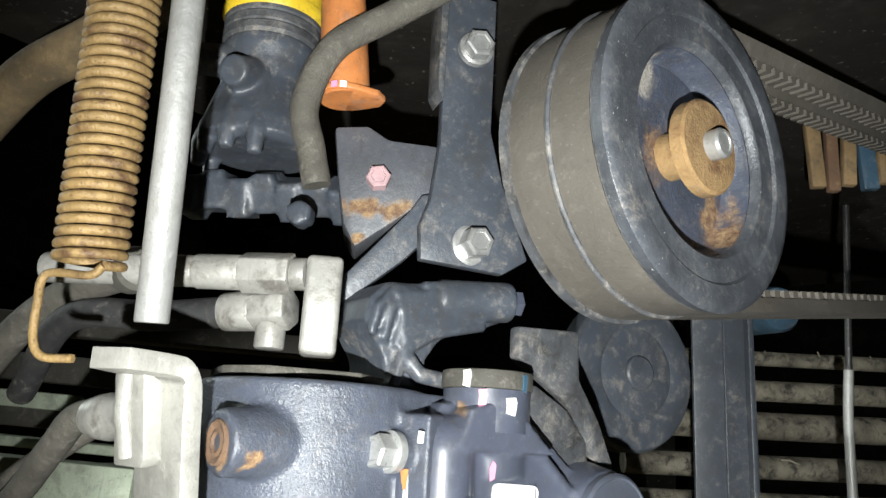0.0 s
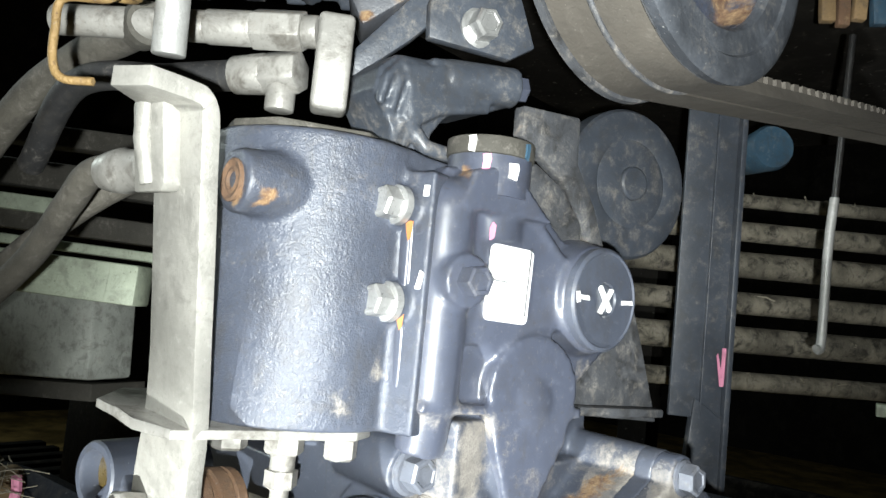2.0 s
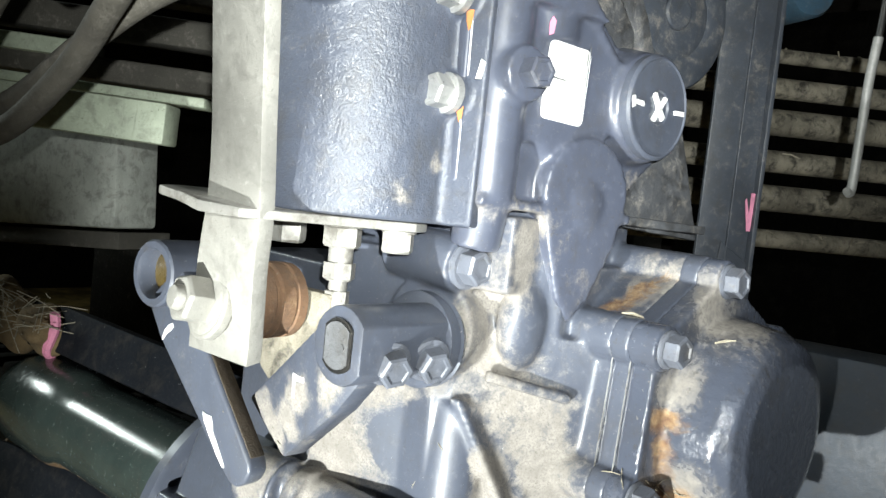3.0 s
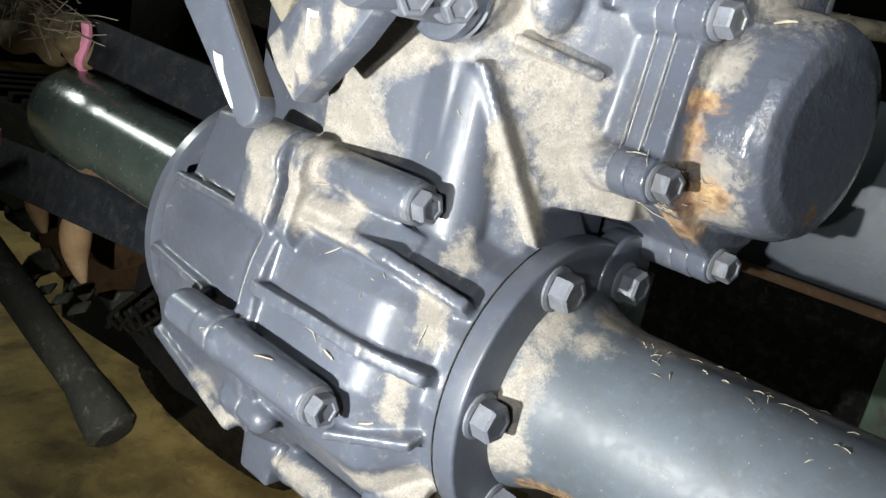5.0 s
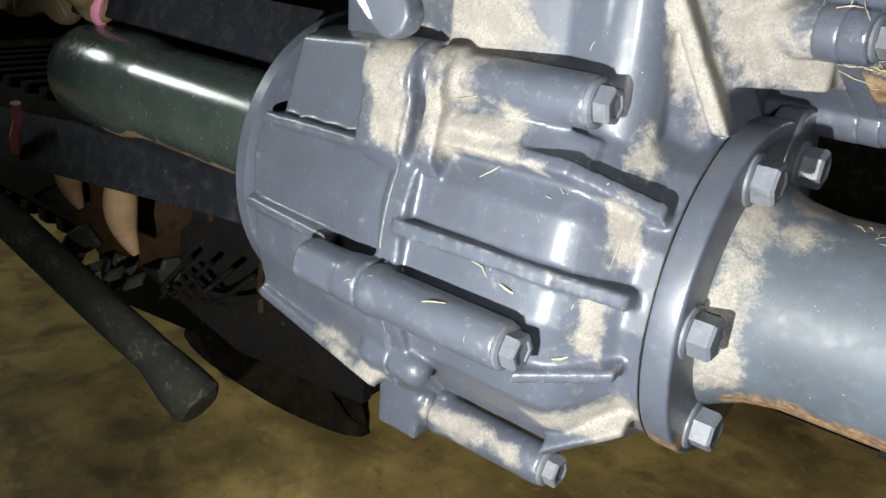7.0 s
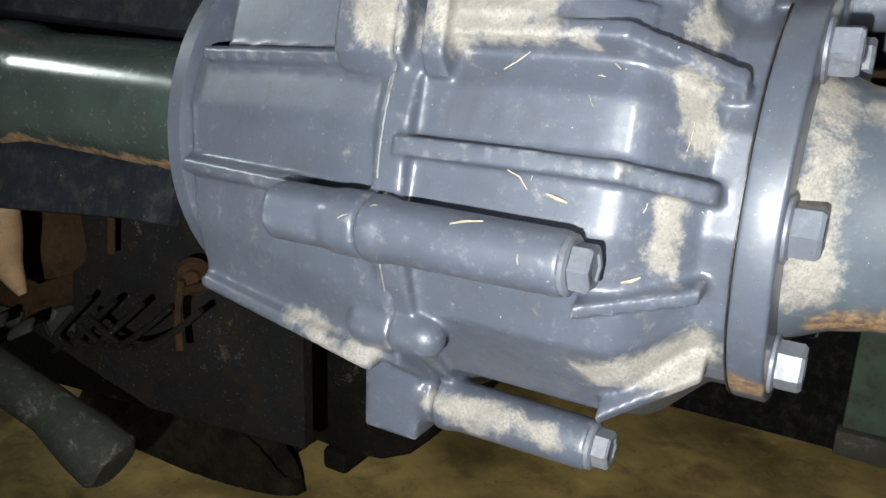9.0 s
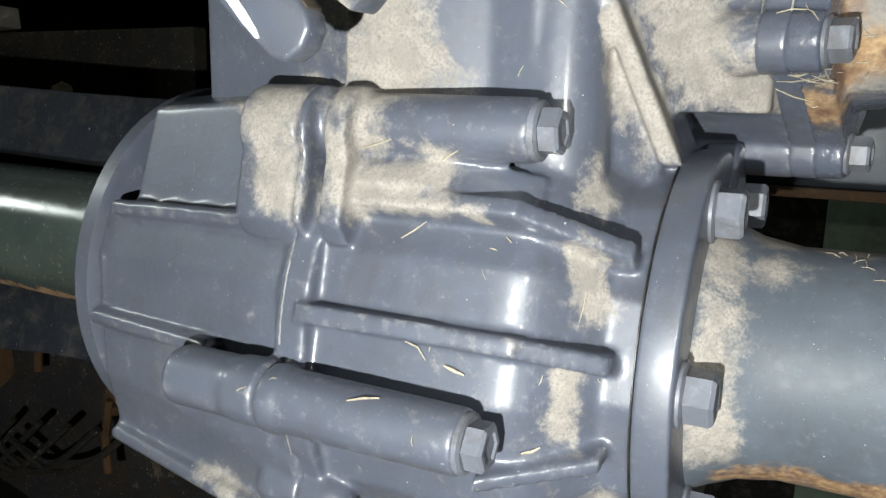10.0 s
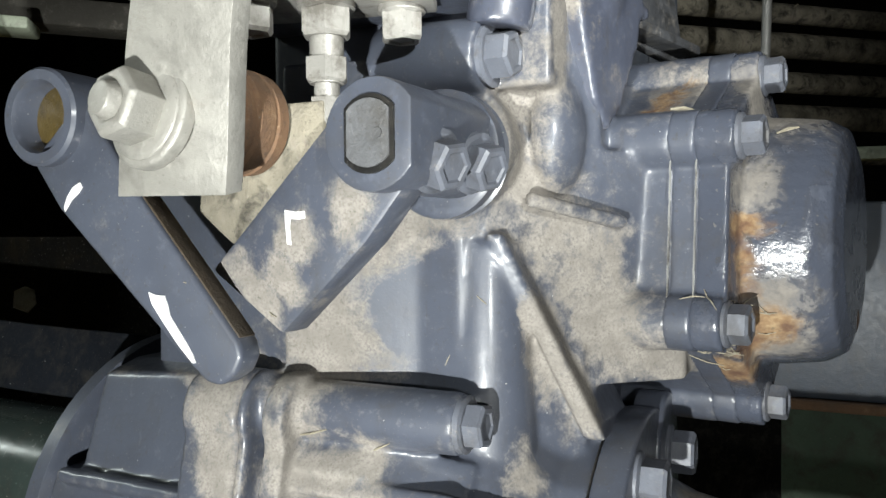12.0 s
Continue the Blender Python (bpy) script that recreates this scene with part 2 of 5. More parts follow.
M_BELT = surface("brown_belt_rubber", (0.085, 0.075, 0.062), 0.75, dust=0.12, grain=0.35, size=1.5)
M_BLACK = surface("black_rubber", (0.02, 0.02, 0.021), 0.7, dust=0.15, grain=0.3)
M_HOSE = surface("dirty_rubber_hose", (0.10, 0.092, 0.075), 0.8, dust=0.38, grain=0.8, mottle=0.6)
M_ROD = surface("weathered_steel_rod", (0.27, 0.27, 0.26), 0.5, metal=0.3, dust=0.2, grain=0.3, dark=0.75, mottle=0.5, grime=(0.15, 0.145, 0.13))
M_FILTH = surface("filthy_steel", (0.26, 0.235, 0.18), 0.8, dust=0.42, rust=0.3, grain=0.8, mottle=0.9, grime=(0.010, 0.009, 0.007), dark=0.4, runs=0.7)
M_DIRTY = surface("dirty_frame_paint", (0.065, 0.068, 0.075), 0.6, dust=0.5, rust=0.22, mottle=0.8, grime=(0.02, 0.019, 0.018), grain=0.35)
M_GRIME = surface("grimy_steel", (0.06, 0.056, 0.046), 0.8, dust=0.3, rust=0.15, grain=0.6)
M_POST = surface("slate_frame_paint", (0.058, 0.067, 0.084), 0.42, dust=0.36, rust=0.10, grain=0.2)
M_YELLOW = surface("yellow_plastic", (0.75, 0.52, 0.03), 0.4, dust=0.15, grain=0.05)
M_ORANGE = surface("orange_brown_pipe", (0.55, 0.2, 0.06), 0.5, dust=0.25, grain=0.2)
M_WHITE = surface("white_marker", (0.85, 0.85, 0.83), 0.6, dark=0.92, grain=0.1)
M_PINK = surface("pink_marker", (0.75, 0.28, 0.42), 0.6, dark=0.9, grain=0.1)
M_STRAW = surface("dry_straw", (0.33, 0.295, 0.22), 0.8, grain=0.3)
M_CRUMB = surface("straw_mud", (0.20, 0.14, 0.07), 0.95, grain=0.9, dark=0.5, rust=0.3)
# black of the gasket; also painted shade in the bore and on the hook rod
M_GASKET_SHADE = surface("gasket_black_and_shade", (0.012, 0.012, 0.012), 0.35, grain=0.3)
M_PALE = surface("pale_green_paint", (0.42, 0.47, 0.36), 0.6, dust=0.2, grain=0.2)
M_MOSS = surface("weathered_green_panel", (0.075, 0.115, 0.08), 0.7, dust=0.1, rust=0.05, mottle=0.85, grain=0.2, size=2.5)
M_BLUE = surface("blue_paint", (0.04, 0.09, 0.14), 0.5, dust=0.3, grain=0.2)
M_FLOOR = surface("stained_concrete", (0.49, 0.345, 0.12), 0.6, dust=0.05, rust=0.2, grain=0.5, size=5.0, dark=0.35, mottle=0.65, runs=0.0, grime=(0.085, 0.055, 0.022))
# near black, so that walls, ceiling and deck look unlit by colour
M_SHED = surface("unlit_shed_black", (0.02, 0.018, 0.016), 0.9, spec=0.1, grain=0.3, size=8)


# ---- mesh helpers ----
def along(o, d, up=(0, 0, 1)):
    """A frame at o whose z runs along d."""
    z = Vector(d).normalized()
    u = Vector(up)
    if abs(z.dot(u)) > 0.97:
        u = Vector((0, 1, 0))
    x = u.cross(z).normalized()
    y = z.cross(x)
    m = Matrix((x, y, z)).transposed().to_4x4()
    m.translation = Vector(o)
    return m


def cyl(bm, p0, p1, r0, r1=None, seg=32):
    p0, p1 = Vector(p0), Vector(p1)
    d = p1 - p0
    m = along((p0 + p1) / 2, d)
    bmesh.ops.create_cone(bm, cap_ends=True, segments=seg, radius1=r0, radius2=r0 if r1 is None else r1, depth=d.length, matrix=m)


def ball(bm, c, r, squash=(1, 1, 1), m=None):
    mm = Matrix.Translation(c) @ (m or Matrix()) @ Matrix.Diagonal((*squash, 1))
    bmesh.ops.create_uvsphere(bm, u_segments=24, v_segments=16, radius=r, matrix=mm)


def box(bm, c, s, m=None):
    mm = Matrix.Translation(c) @ (m or Matrix()) @ Matrix.Diagonal((*s, 1))
    bmesh.ops.create_cube(bm, size=1, matrix=mm)


def prism(bm, pts, a, b, m=None):
    """The polygon pts in the local x-y plane, from z = a to z = b."""
    m = m or Matrix()
    lo = [bm.verts.new(m @ Vector((x, y, a))) for x, y in pts]
    hi = [bm.verts.new(m @ Vector((x, y, b))) for x, y in pts]
    bm.faces.new(lo[::-1])
    bm.faces.new(hi)
    n = len(pts)
    for i in range(n):
        bm.faces.new((lo[i], lo[(i + 1) % n], hi[(i + 1) % n], hi[i]))


def lathe(bm, prof, o, d, seg=48, closed=False):
    """Turns the profile of (height, radius) round the axis d from o."""
    m = along(o, d)
    rings = []
    for h, r in prof:
        if r <= 1e-6:
            rings.append([bm.verts.new(m @ Vector((0, 0, h)))])
        else:
            rings.append([bm.verts.new(m @ Vector((r * math.cos(6.283185 * k / seg), r * math.sin(6.283185 * k / seg), h))) for k in range(seg)])
    pairs = list(zip(rings, rings[1:])) + ([(rings[-1], rings[0])] if closed else [])
    for a, b in pairs:
        for k in range(seg):
            q = [a[k % len(a)], a[(k + 1) % len(a)], b[(k + 1) % len(b)], b[k % len(b)]]
            q = list(dict.fromkeys(q))
            if len(q) > 2:
                bm.faces.new(q)
    if not closed:
        for ring, flip in ((rings[0], True), (rings[-1], False)):
            if len(ring) > 2:
                bm.faces.new(ring[::-1] if flip else ring)


def spline(pts, n=8):
    """A smooth line through the points."""
    p = [Vector(q) for q in pts]
    p = [2 * p[0] - p[1]] + p + [2 * p[-1] - p[-2]]
    out = []
    for i in range(1, len(p) - 2):
        for k in range(n):
            t = k / n
            out.append(0.5 * (2 * p[i] + (p[i + 1] - p[i - 1]) * t + (2 * p[i - 1] - 5 * p[i] + 4 * p[i + 1] - p[i + 2]) * t * t + (3 * p[i] - p[i - 1] - 3 * p[i + 1] + p[i + 2]) * t ** 3))
    return out + [p[-2]]


def sweep(bm, pts, r, seg=14, radii=None):
    """A round tube along the points."""
    pts = [Vector(q) for q in pts]
    up = None
    rings = []
    for i, p in enumerate(pts):
        d = (pts[min(i + 1, len(pts) - 1)] - pts[max(i - 1, 0)]).normalized()
        if up is None:
            up = d.orthogonal().normalized()
        up = (up - d * up.dot(d)).normalized()
        side = d.cross(up)
        rr = radii[i] if radii else r
        rings.append([bm.verts.new(p + rr * (up * math.cos(6.283185 * k / seg) + side * math.sin(6.283185 * k / seg))) for k in range(seg)])
    for a, b in zip(rings, rings[1:]):
        for k in range(seg):
            bm.faces.new((a[k], a[(k + 1) % seg], b[(k + 1) % seg], b[k]))
    bm.faces.new(rings[0][::-1])
    bm.faces.new(rings[-1])


def ribbon(bm, pts, side, width, thick):
    """A flat bar of that width (one, or one a point; along side) and thickness, bent along the points of its middle line."""
    side = Vector(side).normalized()
    pts = [Vector(q) for q in pts]
    rings = []
    widths = width if isinstance(width, list) else [width] * len(pts)
    for i, p in enumerate(pts):
        d = (pts[min(i + 1, len(pts) - 1)] - pts[max(i - 1, 0)]).normalized()
        n = d.cross(side).normalized()
        s = n.cross(d).normalized()
        rings.append([bm.verts.new(p + s * a * widths[i] / 2 + n * b * thick / 2) for a, b in ((-1, -1), (1, -1), (1, 1), (-1, 1))])
    for a, b in zip(rings, rings[1:]):
        for k in range(4):
            bm.faces.new((a[k], a[(k + 1) % 4], b[(k + 1) % 4], b[k]))
    bm.faces.new(rings[0][::-1])
    bm.faces.new(rings[-1])


def soften(bm, w, seg=2, angle=28):
    bmesh.ops.recalc_face_normals(bm, faces=bm.faces[:])
    edges = [e for e in bm.edges if len(e.link_faces) == 2 and e.calc_face_angle(0) > radians(angle)]
    bmesh.ops.bevel(bm, geom=edges, offset=w, segments=seg, affect="EDGES", clamp_overlap=True, profile=0.5)


def part(name, bm, mat, parent=None, label="", sharp=32, cast=0.0, rounds=5, bevel=0.0):
    """Links a bmesh as one mesh object, under a thing or a part. cast: voxel size by which overlapping pieces melt into one casting."""
    if bevel:
        soften(bm, bevel)
    bmesh.ops.recalc_face_normals(bm, faces=bm.faces[:])
    me = bpy.data.meshes.new(name)
    bm.to_mesh(me)
    bm.free()
    me.materials.append(mat)
    for p in me.polygons:
        p.use_smooth = True
    if not cast:
        me.set_sharp_from_angle(angle=radians(sharp))
    ob = new(name, me)
    if cast:
        re = ob.modifiers.new("cast", "REMESH")
        re.mode, re.voxel_size, re.use_smooth_shade = "VOXEL", cast, True
        sm = ob.modifiers.new("fillet", "SMOOTH")
        sm.factor, sm.iterations = 0.5, rounds
    if parent is not None:
        ob.parent = parent
        if parent.type == "EMPTY":
            ob.matrix_parent_inverse = parent.matrix_basis.inverted()
    if label:
        ob["label"] = label
    return ob


def thing(name, at, label, category, group="", kind=""):
    ob = new(name)
    ob.empty_display_size = 0.01
    ob.matrix_basis = Matrix.Translation(at)
    return tagged(ob, label, category, group, kind)


def settle(ob, d=(0, 0, 0), size=1.0, about=None):
    """Moves a finished thing with all its parts by d, after scaling it about a point."""
    c = Vector(about) if about is not None else ob.matrix_basis.translation.copy()
    ob.matrix_basis = Matrix.Translation(c + Vector(d)) @ Matrix.Scale(size, 4) @ Matrix.Translation(-c) @ ob.matrix_basis


def loft(bm, sections):
    """A solid through outlines of (y, z), each at its x, all with the same number of points."""
    rings = [[bm.verts.new((x, y, z)) for y, z in pts] for x, pts in sections]
    n = len(rings[0])
    for a, b in zip(rings, rings[1:]):
        for k in range(n):
            bm.faces.new((a[k], a[(k + 1) % n], b[(k + 1) % n], b[k]))
    bm.faces.new(rings[0][::-1])
    bm.faces.new(rings[-1])


def hexhead(bm, p, d, af=0.012, h=0.006, fr=0.0085, fh=0.0016, turn=0.0):
    """A flanged hexagon head on the point p, pointing along d."""
    m = along(p, d) @ pose(0, 0, 0, 0, 0, turn)
    r = af / 1.732
    z = m.to_3x3() @ Vector((0, 0, 1))
    if fr:
        lathe(bm, [(-0.002, fr), (fh * 0.6, fr), (fh, fr * 0.86)], p, d, 28)
    rings = []
    for zz, rr, n in ((0, r, 6), (fh + h * 0.86, r, 6), (fh + h, r * 0.87, 6), (fh + h, r * 0.66, 6), (fh + h - 0.0006, r * 0.58, 6)):
        rings.append([bm.verts.new(m @ Vector((rr * math.cos(1.047198 * k), rr * math.sin(1.047198 * k), zz))) for k in range(6)])
    for a, b in zip(rings, rings[1:]):
        for k in range(6):
            bm.faces.new((a[k], a[(k + 1) % 6], b[(k + 1) % 6], b[k]))
    bm.faces.new(rings[0][::-1])
    bm.faces.new(rings[-1])


def bolt(parent, p, d, mat=None, af=0.012, h=0.006, fr=0.0085, turn=10, name="bolt", label=""):
    bm = bmesh.new()
    hexhead(bm, p, d, af, h, fr, turn=turn)
    return part(name, bm, mat or M_BOLT, parent, label, sharp=25)


def dab(parent, p, n, pts, mat, name="paint_mark", lift=0.0004):
    """A thin dab of marker paint: an outline in the plane with the normal n at p."""
    bm = bmesh.new()
    prism(bm, pts, 0, lift, along(p, n))
    return part(name, bm, mat, parent)


def arc(cx, cy, r, a0, a1, n=10):
    return [(cx + r * math.cos(radians(a0 + (a1 - a0) * k / n)), cy + r * math.sin(radians(a0 + (a1 - a0) * k / n))) for k in range(n + 1)]


AX = Vector((0.985, -0.17, 0)).normalized()

# ---- the shed round the machine ----
bm = bmesh.new()
box(bm, (0, 1, -0.05), (7, 7, 0.1))
tagged(part("floor", bm, M_FLOOR), "oil-stained dusty concrete floor", "floor", kind="structure")
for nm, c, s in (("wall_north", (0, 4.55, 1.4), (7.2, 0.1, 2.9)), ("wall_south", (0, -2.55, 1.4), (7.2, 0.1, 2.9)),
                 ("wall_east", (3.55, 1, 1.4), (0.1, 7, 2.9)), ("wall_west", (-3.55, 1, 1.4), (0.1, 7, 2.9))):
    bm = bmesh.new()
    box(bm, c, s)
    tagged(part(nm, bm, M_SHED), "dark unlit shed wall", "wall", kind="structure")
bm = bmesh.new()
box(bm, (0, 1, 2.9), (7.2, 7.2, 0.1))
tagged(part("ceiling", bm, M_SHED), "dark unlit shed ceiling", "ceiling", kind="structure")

# ---- transmission case with the axle through it ----
AY, AZ = 0.0, 0.386
tr = thing("transmission", (-0.1, 0, 0.30), "slate-grey cast transmission case caked with pale dust", "gearbox")


def ring_pt(ang, r, x):
    """A point round the axle: ang degrees up from straight ahead."""
    return (x, AY - r * math.cos(radians(ang)), AZ + r * math.sin(radians(ang)))


def fin(bm, x0, x1, ang, r0, r1, w=0.006, base=0.05, dang=0.0):
    """A rib along the case from x0 to x1, with its top at r0 and r1."""
    a, b = Vector(ring_pt(ang, r0, x0)), Vector(ring_pt(ang + dang, r1, x1))
    ia, ib = Vector(ring_pt(ang, base, x0)), Vector(ring_pt(ang + dang, base, x1))
    side = Vector((0, math.sin(radians(ang)), math.cos(radians(ang)))) * (w / 2)
    v = [bm.verts.new(p + s * side) for s in (-1, 1) for p in (ia, ib, b, a)]
    bm.faces.new(v[:4][::-1])
    bm.faces.new(v[4:])
    for i in range(4):
        bm.faces.new((v[i], v[(i + 1) % 4], v[4 + (i + 1) % 4], v[4 + i]))


def saddle(bm, x0, x1):
    """The dusty pad that wraps the top bolt boss."""
    prism(bm, arc(-0.0668, 0.4577, 0.0145, 20, 205, 14) + [(-0.0845, 0.432), (-0.0800, 0.4245), (-0.05, 0.43)], x0, x1, along((0, 0, 0), (1, 0, 0)))


# right half: drum, taper to the flange, ribs, bolt bosses, and the gear housing above
bm = bmesh.new()
lathe(bm, [(-0.118, 0.086), (-0.058, 0.086), (-0.053, 0.0856), (-0.049, 0.0843), (-0.0455, 0.0820), (-0.042, 0.0788), (-0.03, 0.0665), (-0.0160, 0.0665)], (0, AY, AZ), (1, 0, 0), 14)
lathe(bm, [(-0.126, 0.0895), (-0.1145, 0.0895)], (0, AY, AZ), (1, 0, 0), 40)
for ang, r, x0, x1 in ((49, 0.0985, -0.120, -0.0515), (-3.5, 0.0965, -0.120, -0.0565), (-61, 0.097, -0.120, -0.0605)):
    cyl(bm, ring_pt(ang, r, x0), ring_pt(ang, r, x1), 0.0098, 0.0092)
    if ang != 49:
        cyl(bm, ring_pt(ang, r, x0), ring_pt(ang, r, x0 + 0.006), 0.0106)
fin(bm, -0.11, -0.052, 35.5, 0.094, 0.0945)
fin(bm, -0.054, -0.024, 35.5, 0.0945, 0.0735)
fin(bm, -0.118, -0.048, 12, 0.0915, 0.0888)
fin(bm, -0.050, -0.026, 12, 0.0888, 0.074, dang=-2)
fin(bm, -0.058, -0.027, -14, 0.0925, 0.074, 0.005, dang=1)
fin(bm, -0.055, -0.026, -45, 0.093, 0.074, dang=6)
saddle(bm, -0.1225, -0.1190)
saddle(bm, -0.1125, -0.1050)
fin(bm, -0.115, -0.080, 41.5, 0.0955, 0.0955, 0.014)
fin(bm, -0.082, -0.050, 41.5, 0.0955, 0.085, 0.014)
ball(bm, ring_pt(-31, 0.0900, -0.1115), 0.0072)
cyl(bm, ring_pt(-31, 0.0895, -0.1115), ring_pt(-31, 0.0895, -0.122), 0.0076)
# gear housing
plan = [(0.002, 0.0), (-0.012, -0.012), (-0.030, -0.028), (-0.050, -0.048), (-0.058, -0.054), (-0.072, -0.052), (-0.118, -0.062), (-0.118, 0.085), (0.002, 0.085)]
prism(bm, plan, 0.466, 0.543)
prism(bm, [(-0.022, -0.021)] + plan[2:8] + [(-0.022, 0.085)], 0.53, 0.572)
prism(bm, [(-0.026, -0.026), (-0.050, -0.048), (-0.058, -0.054), (-0.072, -0.052), (-0.118, -0.062), (-0.118, 0.06), (-0.026, 0.03)], 0.42, 0.48)
prism(bm, [(-0.118, -0.058), (-0.19, -0.045), (-0.19, 0.085), (-0.118, 0.085)], 0.44, 0.56)
cyl(bm, (-0.054, -0.040, 0.44), (-0.054, -0.040, 0.513), 0.0165, 0.012)
v = [bm.verts.new(p) for p in ((-0.0500, -0.053, 0.516), (-0.0450, -0.052, 0.516), (-0.0185, -0.030, 0.450), (-0.0252, -0.030, 0.450),
                               (-0.0535, -0.01, 0.517), (-0.0475, -0.01, 0.517), (-0.0175, 0.01, 0.448), (-0.0255, 0.01, 0.448))]
for q in ((0, 1, 2, 3), (7, 6, 5, 4), (0, 4, 5, 1), (1, 5, 6, 2), (2, 6, 7, 3), (3, 7, 4, 0)):
    bm.faces.new([v[i] for i in q])
sweep(bm, [(-0.0390, -0.0445, 0.5265), (-0.0148, -0.0185, 0.519)], 0.0026)
# bosses of the housing: pinch bolt, selector shaft, pad, cover seat
cyl(bm, (-0.085, -0.05, 0.571), (-0.0475, -0.054, 0.569), 0.0115)
cyl(bm, (-0.064, -0.02, 0.542), (-0.062, -0.056, 0.542), 0.0215)
ball(bm, (-0.034, -0.030, 0.547), 0.0145, (0.62, 0.9, 1.35))
CC = Vector((0.006, 0.0425, 0.5125)) + AX * 0.003
COVER_BOLTS = (205, 146, 95, 272, 30, 330)


def flange_plate(bm, a, b, r):
    """The six-sided flange that joins the cover's bolt bosses, from a to b along the shaft."""
    prism(bm, [(r * math.cos(radians(t)), r * math.sin(radians(t))) for t in (146, 95, 30, 330, 272, 205)][::-1], a, b, along(CC, AX))


flange_plate(bm, -0.045, 0.0, 0.0636)
lathe(bm, [(-0.062, 0.055), (-0.012, 0.053), (0.0, 0.053)], CC, AX, 40)
for a in COVER_BOLTS:
    q = CC + Vector((0.17, 0.985, 0)) * 0.0600 * math.cos(radians(a)) + Vector((0, 0, 0.0600 * math.sin(radians(a))))
    cyl(bm, q - AX * 0.062, q, 0.0108, 0.0098)
# neck up to the hydraulic unit
cyl(bm, (-0.0500, -0.012, 0.55), (-0.0440, -0.013, 0.60), 0.0275, 0.021)
box(bm, (-0.08, 0.0, 0.575), (0.1, 0.1, 0.03))
part("right_case", bm, M_CASE, tr, cast=0.00105, rounds=9)

# left half: a boxy housing that narrows towards the left axle
bm = bmesh.new()
loft(bm, [(-0.2215, [(-0.050, 0.428), (-0.0665, 0.426), (-0.0735, 0.408), (-0.0735, 0.362), (-0.067, 0.334), (-0.043, 0.320), (0.0, 0.316), (0.06, 0.335), (0.072, 0.386), (0.05, 0.428)]),
          (-0.1215, [(-0.060, 0.434), (-0.076, 0.432), (-0.0845, 0.411), (-0.0845, 0.352), (-0.077, 0.326), (-0.046, 0.306), (0.0, 0.300), (0.06, 0.322), (0.08, 0.386), (0.06, 0.434)])])
loft(bm, [(-0.2075, [(-0.040, 0.467), (-0.0555, 0.463), (-0.0685, 0.424), (-0.05, 0.40), (0.04, 0.40), (0.04, 0.467)]),
          (-0.1485, [(-0.042, 0.472), (-0.0590, 0.467), (-0.0725, 0.428), (-0.05, 0.40), (0.04, 0.40), (0.04, 0.472)])])
lathe(bm, [(-0.1265, 0.089), (-0.1205, 0.089)], (0, AY, AZ), (1, 0, 0), 40)
for ang, r, x in ((49, 0.0975, -0.150), (-3.5, 0.0955, -0.158), (-61, 0.096, -0.146)):
    cyl(bm, ring_pt(ang, r, x), ring_pt(ang, r, -0.121), 0.0098)
    cyl(bm, ring_pt(ang, r, -0.133), ring_pt(ang, r, -0.121), 0.0106)
sweep(bm, [(-0.214, -0.0705, 0.4270), (-0.138, -0.0765, 0.4290)], 0.0030)
sweep(bm, [(-0.226, -0.0745, 0.3850), (-0.156, -0.0835, 0.3855)], 0.0034)
sweep(bm, [(-0.221, -0.0700, 0.3370), (-0.130, -0.0805, 0.3270)], 0.0036)
cyl(bm, ring_pt(-31, 0.0895, -0.122), ring_pt(-31, 0.0895, -0.134), 0.0080)
ball(bm, ring_pt(-31, 0.0895, -0.135), 0.0078)
box(bm, (-0.139, -0.046, 0.299), (0.024, 0.022, 0.027))
saddle(bm, -0.1445, -0.1225)
part("left_case", bm, M_CASE, tr, cast=0.0013, rounds=7)

for ang, r, x in ((49, 0.0985, -0.0515), (-3.5, 0.0965, -0.0565), (-61, 0.097, -0.0605)):
    bolt(tr, ring_pt(ang, r, x), (1, 0, 0), af=0.0118, h=0.0055, fr=0.0085, turn=ang)
for a in COVER_BOLTS[:4]:
    q = CC + Vector((0.17, 0.985, 0)) * 0.0600 * math.cos(radians(a)) + Vector((0, 0, 0.0600 * math.sin(radians(a))))
    bolt(tr, q + AX * (0.0195 if a == 146 else 0.0165), AX, af=0.011, h=0.006, fr=0.0075, turn=a)
bolt(tr, (-0.0475, -0.054, 0.569), (1, -0.1, -0.02), af=0.0125, h=0.007, fr=0.0095, turn=20)

# side cover with its cap
bm = bmesh.new()
lathe(bm, [(-0.001, 0.052), (0.0078, 0.052)], CC, AX, 48)
for a in COVER_BOLTS:
    q = CC + Vector((0.17, 0.985, 0)) * 0.0600 * math.cos(radians(a)) + Vector((0, 0, 0.0600 * math.sin(radians(a))))
    cyl(bm, q - AX * 0.001, q + AX * 0.0078, 0.0096, seg=24)
flange_plate(bm, -0.001, 0.0078, 0.0634)
part("gasket_plate", bm, M_PAINT, tr, cast=0.0009, rounds=1)
bm = bmesh.new()
lathe(bm, [(0.0070, 0.0516), (0.0170, 0.0516), (0.0180, 0.047)], CC, AX, 48)
for a in COVER_BOLTS:
    q = CC + Vector((0.17, 0.985, 0)) * 0.0600 * math.cos(radians(a)) + Vector((0, 0, 0.0600 * math.sin(radians(a))))
    cyl(bm, q + AX * 0.0070, q + AX * (0.0195 if a == 146 else 0.0165), 0.0092, seg=24)
